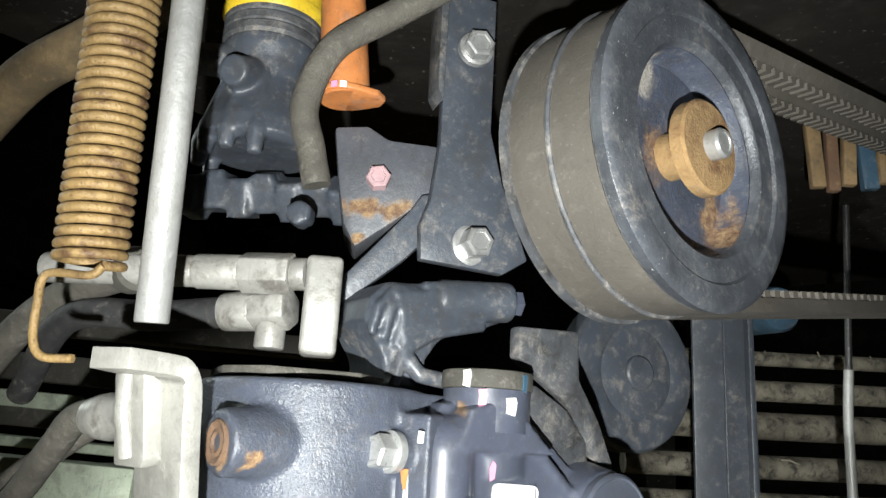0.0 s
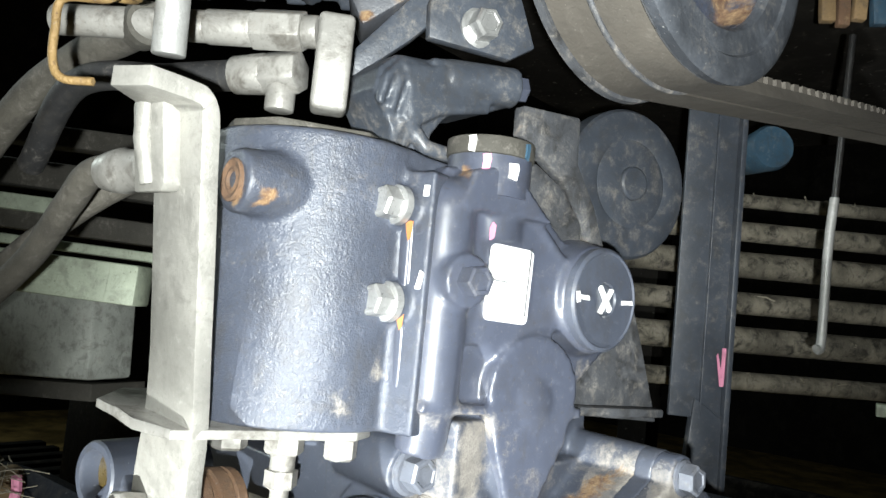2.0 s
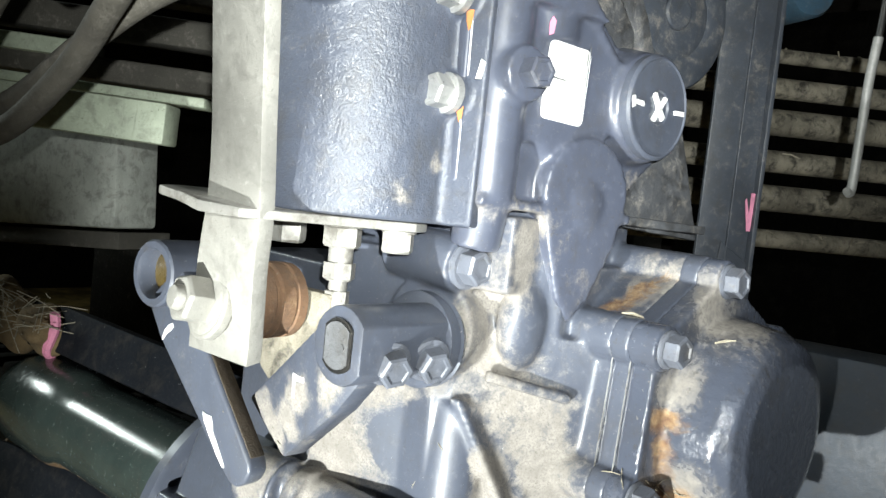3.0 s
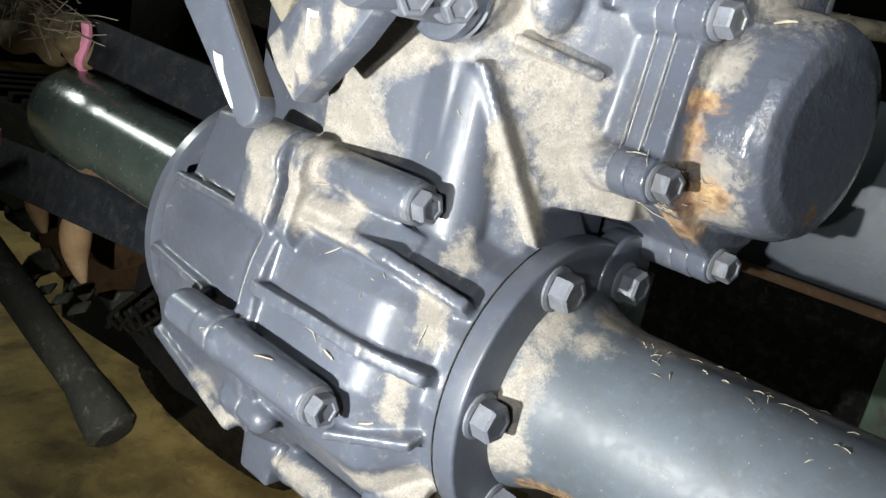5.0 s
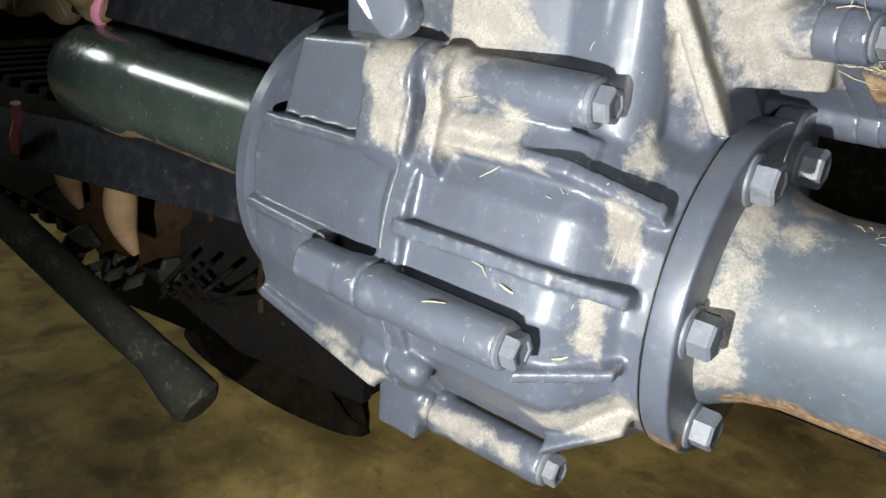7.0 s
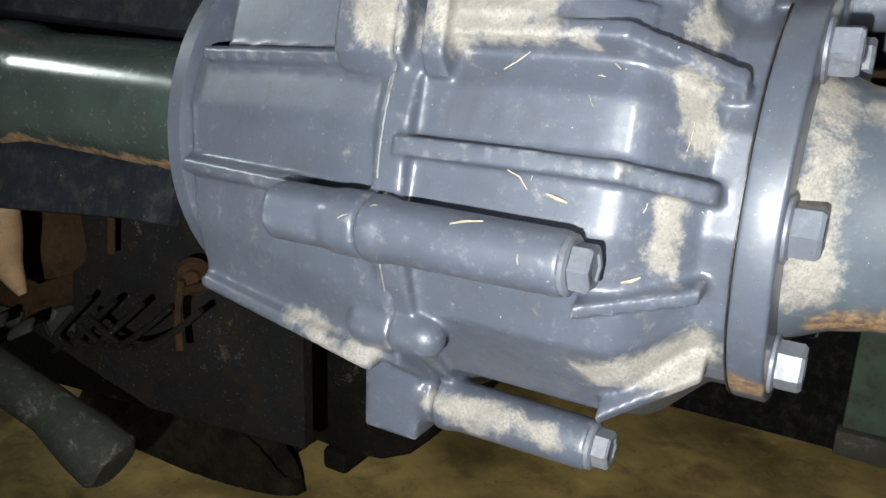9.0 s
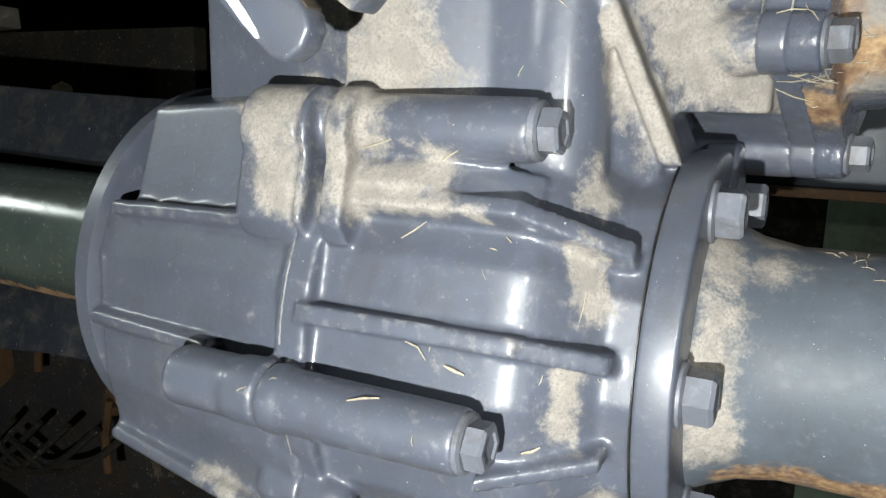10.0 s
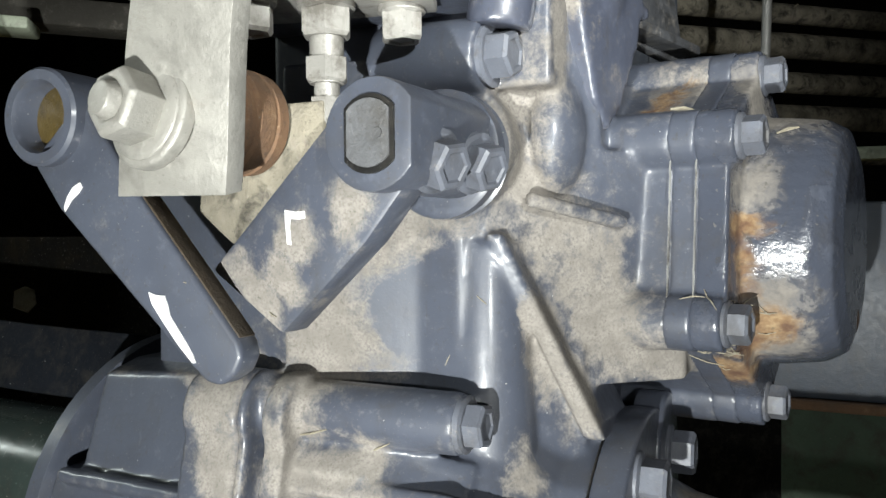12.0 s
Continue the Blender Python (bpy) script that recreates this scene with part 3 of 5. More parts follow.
lathe(bm, [(0.012, 0.0455), (0.026, 0.0442), (0.038, 0.0425), (0.0440, 0.039), (0.0465, 0.031), (0.0465, 0.0)], CC, AX, 48)
flange_plate(bm, 0.0070, 0.0170, 0.0630)
part("side_cover", bm, M_COVER, tr, "runny slate paint with rust stains", cast=0.001, rounds=3)

# squeezed-out sealant along the joints
M_SEAL = surface("pale_sealant", (0.22, 0.22, 0.215), 0.6, grain=0.3, mottle=0.9)
for a0, a1 in ((-52, -12), (5, 27)):
    bm = bmesh.new()
    sweep(bm, [ring_pt(a0 + (a1 - a0) * k / 40, 0.0893, -0.1235 + 0.00012 * math.sin(1.7 * k) * math.sin(0.6 * k)) for k in range(41)], 0.00032, 6)
    part("seal", bm, M_SEAL, tr, "pale line of sealant")


def rim_pt(a, off, r=0.0640):
    """A point on the rim of the cover's flange, off along the shaft."""
    return CC + Vector((0.17, 0.985, 0)) * r * math.cos(radians(a)) + Vector((0, 0, r * math.sin(radians(a)))) + AX * off


for off, reach in ((-0.0008, 0.6316), (0.0074, 0.6280)):
    p, q = rim_pt(200, off, reach / 10), rim_pt(151, off, reach / 10)
    bm = bmesh.new()
    sweep(bm, [p.lerp(q, k / 24) + AX * 0.00012 * math.sin(2.3 * k) * math.sin(0.7 * k) for k in range(25)], 0.00032, 6)
    part("seal", bm, M_SEAL, tr, "pale line of sealant")

# ---- axle tubes ----
ax = thing("axle_tube", (0.2, 0, 0.35), "slate-painted steel axle tube with a bolted flange", "axle", "axle tubes")
bm = bmesh.new()
lathe(bm, [(-0.0205, 0.0672), (-0.0198, 0.0680), (-0.0104, 0.0680), (-0.0096, 0.0670)], (0, AY, AZ), (1, 0, 0), 64)
lathe(bm, [(-0.0195, 0.0215), (-0.0090, 0.0215), (-0.0080, 0.0205)], (0, AY + 0.031, AZ + 0.0475), (1, 0, 0), 40)
box(bm, (-0.0140, 0.048, 0.418), (0.0095, 0.03, 0.030))
part("flange", bm, M_PAINT, ax, bevel=0.0006)
bm = bmesh.new()
lathe(bm, [(-0.0210, 0.0600), (-0.0210, 0.0677), (-0.0205, 0.0677), (-0.0205, 0.0600)], (0, AY, AZ), (1, 0, 0), 64)
part("gasket", bm, M_GASKET_SHADE, ax, "thin black gasket")
bm = bmesh.new()
lathe(bm, [(-0.0125, 0.049), (-0.005, 0.0445), (0.004, 0.0405), (0.016, 0.0382), (0.42, 0.0382)], (0, AY, AZ), (1, 0, 0), 72)
part("tube", bm, M_TUBE, ax, sharp=50)
for ang, tilt in ((65.5, 5), (122, 20), (3, 0), (-57, 15), (-120, 0), (180, 0), (240, 0)):
    p = ring_pt(ang, 0.0555, -0.0078 if ang == 122 else -0.0096)
    bolt(ax, p, (1, 0, 0), M_BOLT, af=0.0138, h=0.0080, fr=0.0098, turn=tilt)

al = thing("axle_tube", (-0.4, -0.02, 0.35), "dark green painted axle tube with rust underneath", "axle", "axle tubes")
LA, LB = Vector((-0.2, 0.0, 0.3925)), Vector((-0.62, 0.0, 0.3990))
LD = (LB - LA).normalized()
bm = bmesh.new()
lathe(bm, [(0.0, 0.0335), (0.205, 0.0335), (0.214, 0.0340), (0.224, 0.0358), (0.236, 0.0382), (0.295, 0.039), (0.312, 0.035), (0.322, 0.025), (0.325, 0.0)], LA, LD, 64)
part("tube", bm, M_GREEN, al)
bm = bmesh.new()
lathe(bm, [(0.0215, 0.076), (0.0225, 0.0785), (0.0290, 0.0785), (0.0300, 0.0775)], LA, LD, 64)
part("flange", bm, M_PAINT, al)

# ---- selector shaft sleeve with its arm ----
sl = thing("selector_lever", (-0.066, -0.08, 0.53), "slate-painted sleeve with a flat-sided bore and dusty arm", "lever")
bm = bmesh.new()
outline = arc(0, 0, 0.0140, 35, 325, 30)
prism(bm, outline, 0.0, 0.0435, along((-0.062, -0.056, 0.543), (-0.08, -1, 0)))
soften(bm, 0.0009)
sleeve = part("sleeve", bm, M_PAINT, sl)
# no hole is cut: a dark sheet paints the shade inside the bore
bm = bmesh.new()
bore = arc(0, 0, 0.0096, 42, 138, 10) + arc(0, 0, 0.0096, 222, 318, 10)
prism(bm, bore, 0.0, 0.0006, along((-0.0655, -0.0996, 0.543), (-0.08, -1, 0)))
part("bore", bm, M_GASKET_SHADE, sleeve, "flat dark sheet painting the shade inside the bore")
bm = bmesh.new()
prism(bm, [(x * 0.86, y * 0.86) for x, y in bore], 0.0, 0.0004, along((-0.0655, -0.1004, 0.5432), (-0.08, -1, 0)))
cyl(bm, (-0.0625, -0.1005, 0.5430), (-0.0626, -0.1013, 0.5430), 0.0013, seg=12)
part("shaft_end", bm, surface("oily_shaft_face", (0.115, 0.118, 0.125), 0.5, grain=0.5, rust=0.12, mottle=0.6), sleeve)
bm = bmesh.new()
prism(bm, [(0.0, 0.012), (0.008, -0.012), (-0.004, -0.026), (-0.032, -0.051), (-0.058, -0.034), (-0.017, 0.004)], 0.0, 0.011, along((-0.066, -0.082, 0.543), (-0.08, -1, 0)))
soften(bm, 0.0015)
part("arm", bm, M_ARM, sl)
bm = bmesh.new()
lathe(bm, [(0, 0.0160), (0.004, 0.0188), (0.0045, 0.0175), (0.0065, 0.0175), (0.007, 0.0188), (0.011, 0.0188), (0.012, 0.017)], (-0.066, -0.046, 0.542), (-0.08, -1, 0), 48)
part("collar", bm, M_PAINT, sl)
for p in ((-0.0560, -0.084, 0.5375), (-0.0525, -0.0665, 0.538)):
    bolt(sl, p, (0.9, -0.28, -0.3), af=0.0115, h=0.006, fr=0.0085)
dab(sl, (-0.094, -0.0907, 0.522), (-0.08, -1, 0), [(-0.0024, -0.0055), (-0.0009, -0.0058), (-0.0014, -0.001), (-0.0012, 0.0012), (0.002, 0.0010), (0.0038, 0.0014), (0.0036, 0.0032), (0.0005, 0.0030), (-0.0032, 0.0036), (-0.0030, 0.0)], M_WHITE, lift=0.0002)

settle(sl, (0.009, -0.010, -0.003))

# ---- flat hand lever with a ring ----
lv = thing("gear_lever", (-0.14, -0.11, 0.475), "slate-painted flat lever with a ring end and white paint marks", "lever")
LEVER_AT, LEVER_OUT = Vector((-0.1610, -0.1055, 0.5502)), Vector((0.03, -1, 0))
m = along(LEVER_AT, LEVER_OUT)
bm = bmesh.new()
lathe(bm, [(-0.035, 0.0142), (0.012, 0.0142), (0.013, 0.0134), (0.013, 0.0106), (0.0115, 0.0099), (-0.03, 0.0099)], LEVER_AT, LEVER_OUT, 48, closed=True)
eye_ring = part("ring", bm, M_PAINT, lv)
bm = bmesh.new()
cyl(bm, LEVER_AT + LEVER_OUT * 0.005, LEVER_AT - LEVER_OUT * 0.02, 0.0101)
part("core", bm, surface("oily_rust", (0.085, 0.060, 0.018), 0.3, rust=0.12, grain=0.6, mottle=0.7, grime=(0.012, 0.01, 0.008)), eye_ring, "oily rusty inside")
bm = bmesh.new()
d2 = Vector((0.0610, -0.0705)).normalized()
n2 = Vector((-d2.y, d2.x))
edge = ((0.004, -0.0138), (0.022, -0.0150), (0.050, -0.0115), (0.080, -0.0078), (0.0915, -0.0058), (0.0950, -0.0030),
        (0.0960, 0.0030), (0.0940, 0.0078), (0.0905, 0.0096), (0.040, 0.0098), (0.004, 0.0125))
prism(bm, [tuple(d2 * along_bar + n2 * off) for along_bar, off in edge], 0.0, 0.009, m)
soften(bm, 0.0016, 3)
part("bar", bm, M_PAINT, lv)
bm = bmesh.new()
prism(bm, [tuple(d2 * along_bar + n2 * off) for along_bar, off in ((0.030, 0.0092), (0.089, 0.0088), (0.089, 0.0101), (0.060, 0.0103), (0.030, 0.0104))], 0.0008, 0.0074, m)
part("worn_edge", bm, surface("brown_worn_edge", (0.05, 0.036, 0.022), 0.8, rust=0.2, dust=0.1, grain=0.6, mottle=0.6), lv, "brown rusty bare edge", bevel=0.0004)
for along_bar, off, shape in ((0.0245, -0.0075, [(-0.0045, -0.0038), (-0.0018, -0.0005), (0.0008, 0.0012), (0.0024, 0.0030), (0.0016, 0.0044), (-0.0012, 0.0032), (-0.0034, 0.0006), (-0.0047, -0.0022)]),
                              (0.0700, -0.0038, [(-0.0062, 0.0058), (-0.0036, 0.0050), (-0.0006, 0.0050), (0.0006, 0.0022), (0.0012, -0.0004), (0.0056, -0.0060), (0.0088, -0.0104), (0.0098, -0.0126), (0.0086, -0.0126), (0.0044, -0.0086), (-0.0012, -0.0022), (-0.0050, 0.0026)])):
    c = d2 * along_bar + n2 * off
    bm = bmesh.new()
    prism(bm, shape, 0, 0.0003, along(m @ Vector((c.x, c.y, 0.009)), LEVER_OUT))
    part("paint_mark", bm, M_WHITE, lv)

# ---- bent brake arm ----
ba = thing("brake_arm", (-0.1, -0.12, 0.527), "pale dusty bent flat-steel arm with a pivot bolt", "bracket")
bm = bmesh.new()
path = [(-0.1095, -0.1170, 0.5270), (-0.1000, -0.1240, 0.560), (-0.0917, -0.1290, 0.588), (-0.0845, -0.1375, 0.630), (-0.0785, -0.1455, 0.668),
        (-0.0778, -0.1470, 0.6800), (-0.0776, -0.1485, 0.6860), (-0.0772, -0.1520, 0.6892), (-0.0755, -0.1580, 0.6900), (-0.0705, -0.1720, 0.6902)]
line = spline(path, 4)
ribbon(bm, line, (1, -0.05, 0), [0.0375 - 0.0085 * min(1.0, max(0.0, (p.z - 0.535) / 0.07)) - 0.015 * max(0.0, (-0.150 - p.y) / 0.022) for p in line], 0.0062)
for v in bm.verts:
    v.co.z += 0.27 * (v.co.x + 0.1085) * min(1.0, max(0.0, (0.580 - v.co.z) / 0.03))
soften(bm, 0.0006)
part("bar", bm, M_STEEL, ba)
bm = bmesh.new()
m = along((-0.0850, -0.1490, 0.6775), (0, -1, -0.15))
prism(bm, [(-0.0095, -0.0175), (0.0065, -0.0175), (0.0085, -0.0150), (0.0085, 0.011), (0.0060, 0.0145), (-0.007, 0.0145), (-0.0095, 0.011)], 0, 0.0070, m)
sweep(bm, [m @ Vector(p) for p in ((-0.0010, -0.015, 0.0065), (-0.0020, 0.0, 0.0078), (-0.0010, 0.012, 0.0066))], 0.0032, 10)
soften(bm, 0.0015, 2)
part("weld_block", bm, M_STEEL, ba)
bm = bmesh.new()
lathe(bm, [(-0.002, 0.0142), (0.0015, 0.0142), (0.0022, 0.0132)], (-0.1115, -0.1235, 0.5465), (-0.12, -1, 0.16), 36)
hexhead(bm, Vector((-0.1118, -0.1250, 0.5468)), (-0.12, -1, 0.16), 0.0160, 0.0095, 0.0125, turn=12)
cyl(bm, (-0.1130, -0.1350, 0.5483), (-0.1136, -0.1385, 0.5489), 0.0050, 0.0042, 24)
soften(bm, 0.0012, 3)
part("pivot_bolt", bm, M_STEEL, ba, "dust-caked hex pivot bolt", sharp=50)
bm = bmesh.new()
lathe(bm, [(0, 0.0132), (0.0015, 0.0150), (0.0070, 0.0152), (0.0080, 0.0140), (0.0098, 0.0140), (0.0105, 0.0152), (0.0160, 0.0150), (0.0168, 0.0142), (0.0176, 0.0150), (0.0215, 0.0146), (0.0235, 0.0120)], (-0.1085, -0.1130, 0.5475), (0.1, 1, 0), 40)
part("pivot_bush", bm, M_RUST, ba, "rusty brown bush")
bm = bmesh.new()
prism(bm, [(-0.012, -0.03), (0.02, -0.012), (0.02, 0.01), (-0.02, 0.01), (-0.025, -0.02)], 0, 0.006, along((-0.102, -0.085, 0.543), (0, -1, 0)))
part("mount_tab", bm, M_FILTH, ba, bevel=0.001)

# ---- shelf bracket under the hydraulic unit ----
sh = thing("shelf_bracket", (-0.1, -0.11, 0.58), "pale zinc-plated shelf plate bolted under the pump", "bracket")
bm = bmesh.new()
prism(bm, [(-0.100, -0.140), (-0.080, -0.138), (-0.073, -0.117), (-0.055, -0.077), (-0.059, -0.066), (-0.112, -0.066), (-0.135, -0.070), (-0.145, -0.120), (-0.122, -0.142), (-0.112, -0.141)], 0.5802, 0.5836)
for v in bm.verts:
    v.co.z += 0.0045 * min(1.0, max(0.0, (-0.100 - v.co.x) / 0.018))
soften(bm, 0.0007)
part("plate", bm, M_ZINC, sh)
for p, n, r in (((-0.1005, -0.099, 0.5802), 1, 0.006), ((-0.084, -0.086, 0.5802), 2, 0.0065), ((-0.067, -0.073, 0.5802), 1, 0.0055)):
    bm = bmesh.new()
    hexhead(bm, p, (0, 0, -1), r * 2, 0.0075, r * 1.25)
    if n == 2:
        cyl(bm, p, Vector(p) - Vector((0, 0, 0.022)), 0.0048)
        hexhead(bm, Vector(p) - Vector((0, 0, 0.015)), (0, 0, -1), 0.011, 0.005, 0.0)
        hexhead(bm, Vector(p) - Vector((0, 0, 0.026)), (0, 0, -1), 0.0085, 0.006, 0.0)
        cyl(bm, Vector(p) - Vector((0, 0, 0.02)), Vector(p) - Vector((0, 0, 0.028)), 0.0036)
    part("stud_nut", bm, M_ZINC, sh, sharp=25)

# ---- hydraulic unit ----
hy = thing("hydraulic_unit", (-0.09, -0.05, 0.587), "slate-grey cast hydrostatic pump unit with glossy port block", "pump")
bm = bmesh.new()
cyl(bm, (-0.097, -0.074, 0.587), (-0.097, -0.074, 0.694), 0.0435, seg=64)
box(bm, (-0.085, -0.05, 0.640), (0.062, 0.05, 0.106))
cyl(bm, (-0.0785, -0.098, 0.672), (-0.0790, -0.1145, 0.6715), 0.0135, 0.0124)
cyl(bm, (-0.0775, -0.106, 0.672), (-0.0805, -0.1265, 0.671), 0.0122, 0.0113)
for z in (0.671, 0.635):
    cyl(bm, (-0.052, -0.05, z), (-0.0525, -0.0745, z), 0.0075)
box(bm, (-0.055, -0.062, 0.636), (0.028, 0.016, 0.098), pose(0, 0, 0, 0, 0, 8))
part("body", bm, M_CAST, hy, cast=0.0013, rounds=4)
bm = bmesh.new()
lathe(bm, [(-0.002, 0.0076), (0.0012, 0.0076), (0.0016, 0.0068), (0.0008, 0.0048), (0.0012, 0.0034), (-0.0006, 0.0022), (-0.0006, 0)], (-0.0805, -0.1263, 0.671), (-0.15, -1, 0), 24)
part("plug", bm, M_RUST, hy, "rusty screw plug")
for z in (0.671, 0.635):
    bolt(hy, (-0.052, -0.0745, z), (-0.12, -1, 0.02), M_WBOLT, af=0.011, h=0.007, fr=0.0075, label="bright zinc bolt")
for z, k in ((0.6765, 0), (0.6435, 1)):
    dab(hy, (-0.0405, -0.0715, z), (0.3, -1, 0), [(-0.001, -0.003), (0.0012, -0.003), (0.0022, 0.003), (0.0005, 0.004)] if k else [(-0.0012, -0.002), (0.001, -0.002), (0.0012, 0.002), (-0.001, 0.0022)], M_WHITE)
    dab(hy, (-0.0475, -0.0712, z - 0.014), (0.3, -1, 0), [(-0.0015, 0.003), (0.0015, 0.003), (0.001, -0.003), (0, -0.0045), (-0.001, -0.001)], M_ORANGE)

for k, z in enumerate((0.645, 0.6375, 0.631, 0.624)):
    a = radians(-112 + 2 * (k % 2))
    n = Vector((math.cos(a), math.sin(a), 0))
    bm = bmesh.new()
    box(bm, (0, 0, 0), (0.0035 + 0.001 * (k % 2), 0.0042, 0.0012), along(Vector((-0.097, -0.074, z)) + n * 0.0434, n))
    part("cast_mark", bm, M_ZINC if k == 0 else M_DIRTY, hy, bevel=0.0004)

# port block, glossy
PN = along((-0.03, -0.035, 0), (0.96, -0.28, 0))


def pn(a, z, off):
    return PN @ Vector((a, z, off))


bm = bmesh.new()
prism(bm, [(-0.034, 0.600), (-0.034, 0.672), (-0.024, 0.680), (0.004, 0.680), (0.046, 0.658), (0.075, 0.655), (0.075, 0.625), (0.05, 0.60)], -0.06, -0.010, PN)
prism(bm, [(-0.0385, 0.603), (-0.0405, 0.674), (-0.034, 0.676), (-0.030, 0.603)], -0.03, -0.007, PN)
cyl(bm, pn(-0.0225, 0.598, -0.0085), pn(-0.0225, 0.674, -0.0085), 0.0115, seg=40)
ball(bm, pn(-0.0225, 0.674, -0.0085), 0.0112)
cyl(bm, pn(0.001, 0.664, -0.0150), pn(-0.001, 0.694, -0.013), 0.0165, 0.0165)
cyl(bm, pn(-0.0195, 0.6455, -0.012), pn(-0.0195, 0.6455, 0.0065), 0.0115, 0.0102)
CP = Vector((-0.0105, 0.0175, 0.645))
cyl(bm, CP - AX * 0.05, CP - AX * 0.004, 0.034, 0.0228, 48)
sweep(bm, [pn(-0.004, 0.690, -0.004), pn(0.018, 0.6735, -0.003), pn(0.040, 0.655, -0.004)], 0.0028)
sweep(bm, [pn(-0.014, 0.634, -0.006), pn(0.010, 0.614, -0.006)], 0.004)
prism(bm, [(-0.02, 0.60), (-0.02, 0.634), (0.010, 0.614), (0.028, 0.60)], -0.05, -0.006, PN)
prism(bm, arc(0.023, 0.604, 0.0235, 0, 180, 16) + [(0.004, 0.585), (0.012, 0.562), (0.020, 0.552), (0.030, 0.562), (0.042, 0.585)], -0.05, 0.0012, PN)
ball(bm, pn(0.023, 0.600, -0.010), 0.0215, (1, 1, 0.6), PN.to_3x3().to_4x4())
prism(bm, [(-0.022, 0.622), (-0.026, 0.678), (-0.019, 0.687), (-0.005, 0.692), (0.004, 0.688), (0.040, 0.656), (0.045, 0.640), (0.026, 0.622)], -0.04, -0.0016, PN)
prism(bm, [(-0.024, 0.673), (-0.019, 0.688), (-0.004, 0.692), (0.006, 0.687), (0.022, 0.673)], -0.03, 0.0036, PN)
cyl(bm, pn(-0.022, 0.58, -0.012), pn(-0.022, 0.60, -0.0085), 0.010)
prism(bm, [(-0.032, 0.596), (0.05, 0.594), (0.05, 0.5985), (-0.032, 0.5995)], -0.05, 0.0015, PN)
prism(bm, [(0.014, 0.690), (0.032, 0.676), (0.052, 0.660), (0.052, 0.636), (0.0, 0.645), (0.0, 0.690)], -0.035, -0.009, PN)
prism(bm, [(-0.0225, 0.690), (-0.0335, 0.674), (-0.0335, 0.63), (-0.006, 0.63), (-0.004, 0.690)], -0.035, -0.010, PN)
part("port_block", bm, M_PORT, hy, cast=0.0011, rounds=9)
bm = bmesh.new()
lathe(bm, [(-0.006, 0.0222), (-0.001, 0.0222), (0, 0.0212), (0.0002, 0.0205), (-0.0004, 0.0198), (-0.0004, 0.0075), (-0.0012, 0.0068), (-0.0012, 0.0)], CP, AX, 56)
cap = part("end_cap", bm, M_PAINT, hy, "round slate cap with white cross marks", sharp=20)
mc = along(CP + AX * -0.0004, AX)
for x, y, a, l in ((0.0, 0.0005, 38, 0.0064), (0.0005, -0.0005, -36, 0.0068), (-0.0155, 0, 88, 0.0042), (0.0155, 0, 92, 0.0038), (-0.0185, 0.0, 8, 0.0024)):
    bm = bmesh.new()
    prism(bm, [(-0.0009, -l), (0.0011, -l * 0.9), (0.0008, l), (-0.0010, l * 0.92)], -0.0008, 0.0006, mc @ pose(x, y, 0, 0, 0, a))
    part("paint_mark", bm, M_WHITE, cap)
dab(hy, pn(-0.0365, 0.6395, -0.0072), (0.96, -0.28, 0), [(-0.0004, -0.03), (0.0002, -0.03), (-0.0008, 0.005), (-0.0016, 0.026), (-0.002, 0.026), (-0.0014, 0.004)], M_WHITE, "scratch")
bolt(hy, pn(-0.0195, 0.6455, 0.0062), (0.96, -0.28, 0), M_PORT, af=0.0105, h=0.0065, fr=0.0)
bm = bmesh.new()
nl = Vector((0.96, -0.28, 0.0)).normalized()
ml = along(pn(0.0055, 0.6465, -0.0012), nl) @ pose(0, 0, 0, 0, 0, -2)
prism(bm, arc(0.0085, 0.0125, 0.0025, 0, 90, 4) + arc(-0.0085, 0.0125, 0.0025, 90, 180, 4) + arc(-0.0085, -0.0125, 0.0025, 180, 270, 4) + arc(0.0085, -0.0125, 0.0025, 270, 360, 4), 0, 0.0008, ml)
lab = part("label_plate", bm, M_WHITE, hy, "blank white rating label")
bm = bmesh.new()
for x, y, w, h in ((0, 0.0132, 0.0184, 0.0003), (0, -0.0132, 0.0184, 0.0003), (0.0092, 0, 0.0003, 0.0262), (-0.0092, 0, 0.0003, 0.0262)):
    box(bm, (x, y, 0.0009), (w, h, 0.0003), ml)
part("label_border", bm, M_DIRTY, lab, "thin grey printed border")
dab(hy, pn(-0.0065, 0.6655, 0.0006), nl, [(-0.001, -0.003), (0.001, -0.002), (0.0016, 0.003), (0, 0.0042), (-0.0014, 0.002)], M_PINK)

# top casting with its bolt, banded port and side bracket
PT = Matrix.Translation((-0.014, 0, 0.008)) @ PN


def pt(a, z, off):
    return PT @ Vector((a, z, off))


bm = bmesh.new()
prism(bm, [(-0.038, 0.714), (-0.036, 0.724), (-0.029, 0.7310), (-0.015, 0.7325), (0.024, 0.7375), (0.031, 0.7365), (0.032, 0.722), (0.020, 0.7165), (0.002, 0.7125), (-0.004, 0.706), (-0.008, 0.700), (-0.005, 0.688), (-0.026, 0.688), (-0.028, 0.700)], -0.06, -0.028, PT)
prism(bm, [(-0.026, 0.7265), (-0.012, 0.7290), (0.022, 0.7335), (0.022, 0.7215), (0.0, 0.7165), (-0.010, 0.709), (-0.020, 0.704)], -0.03, -0.0235, PT)
cyl(bm, pt(-0.002, 0.7275, -0.031), pt(0.0325, 0.7305, -0.024), 0.0092)
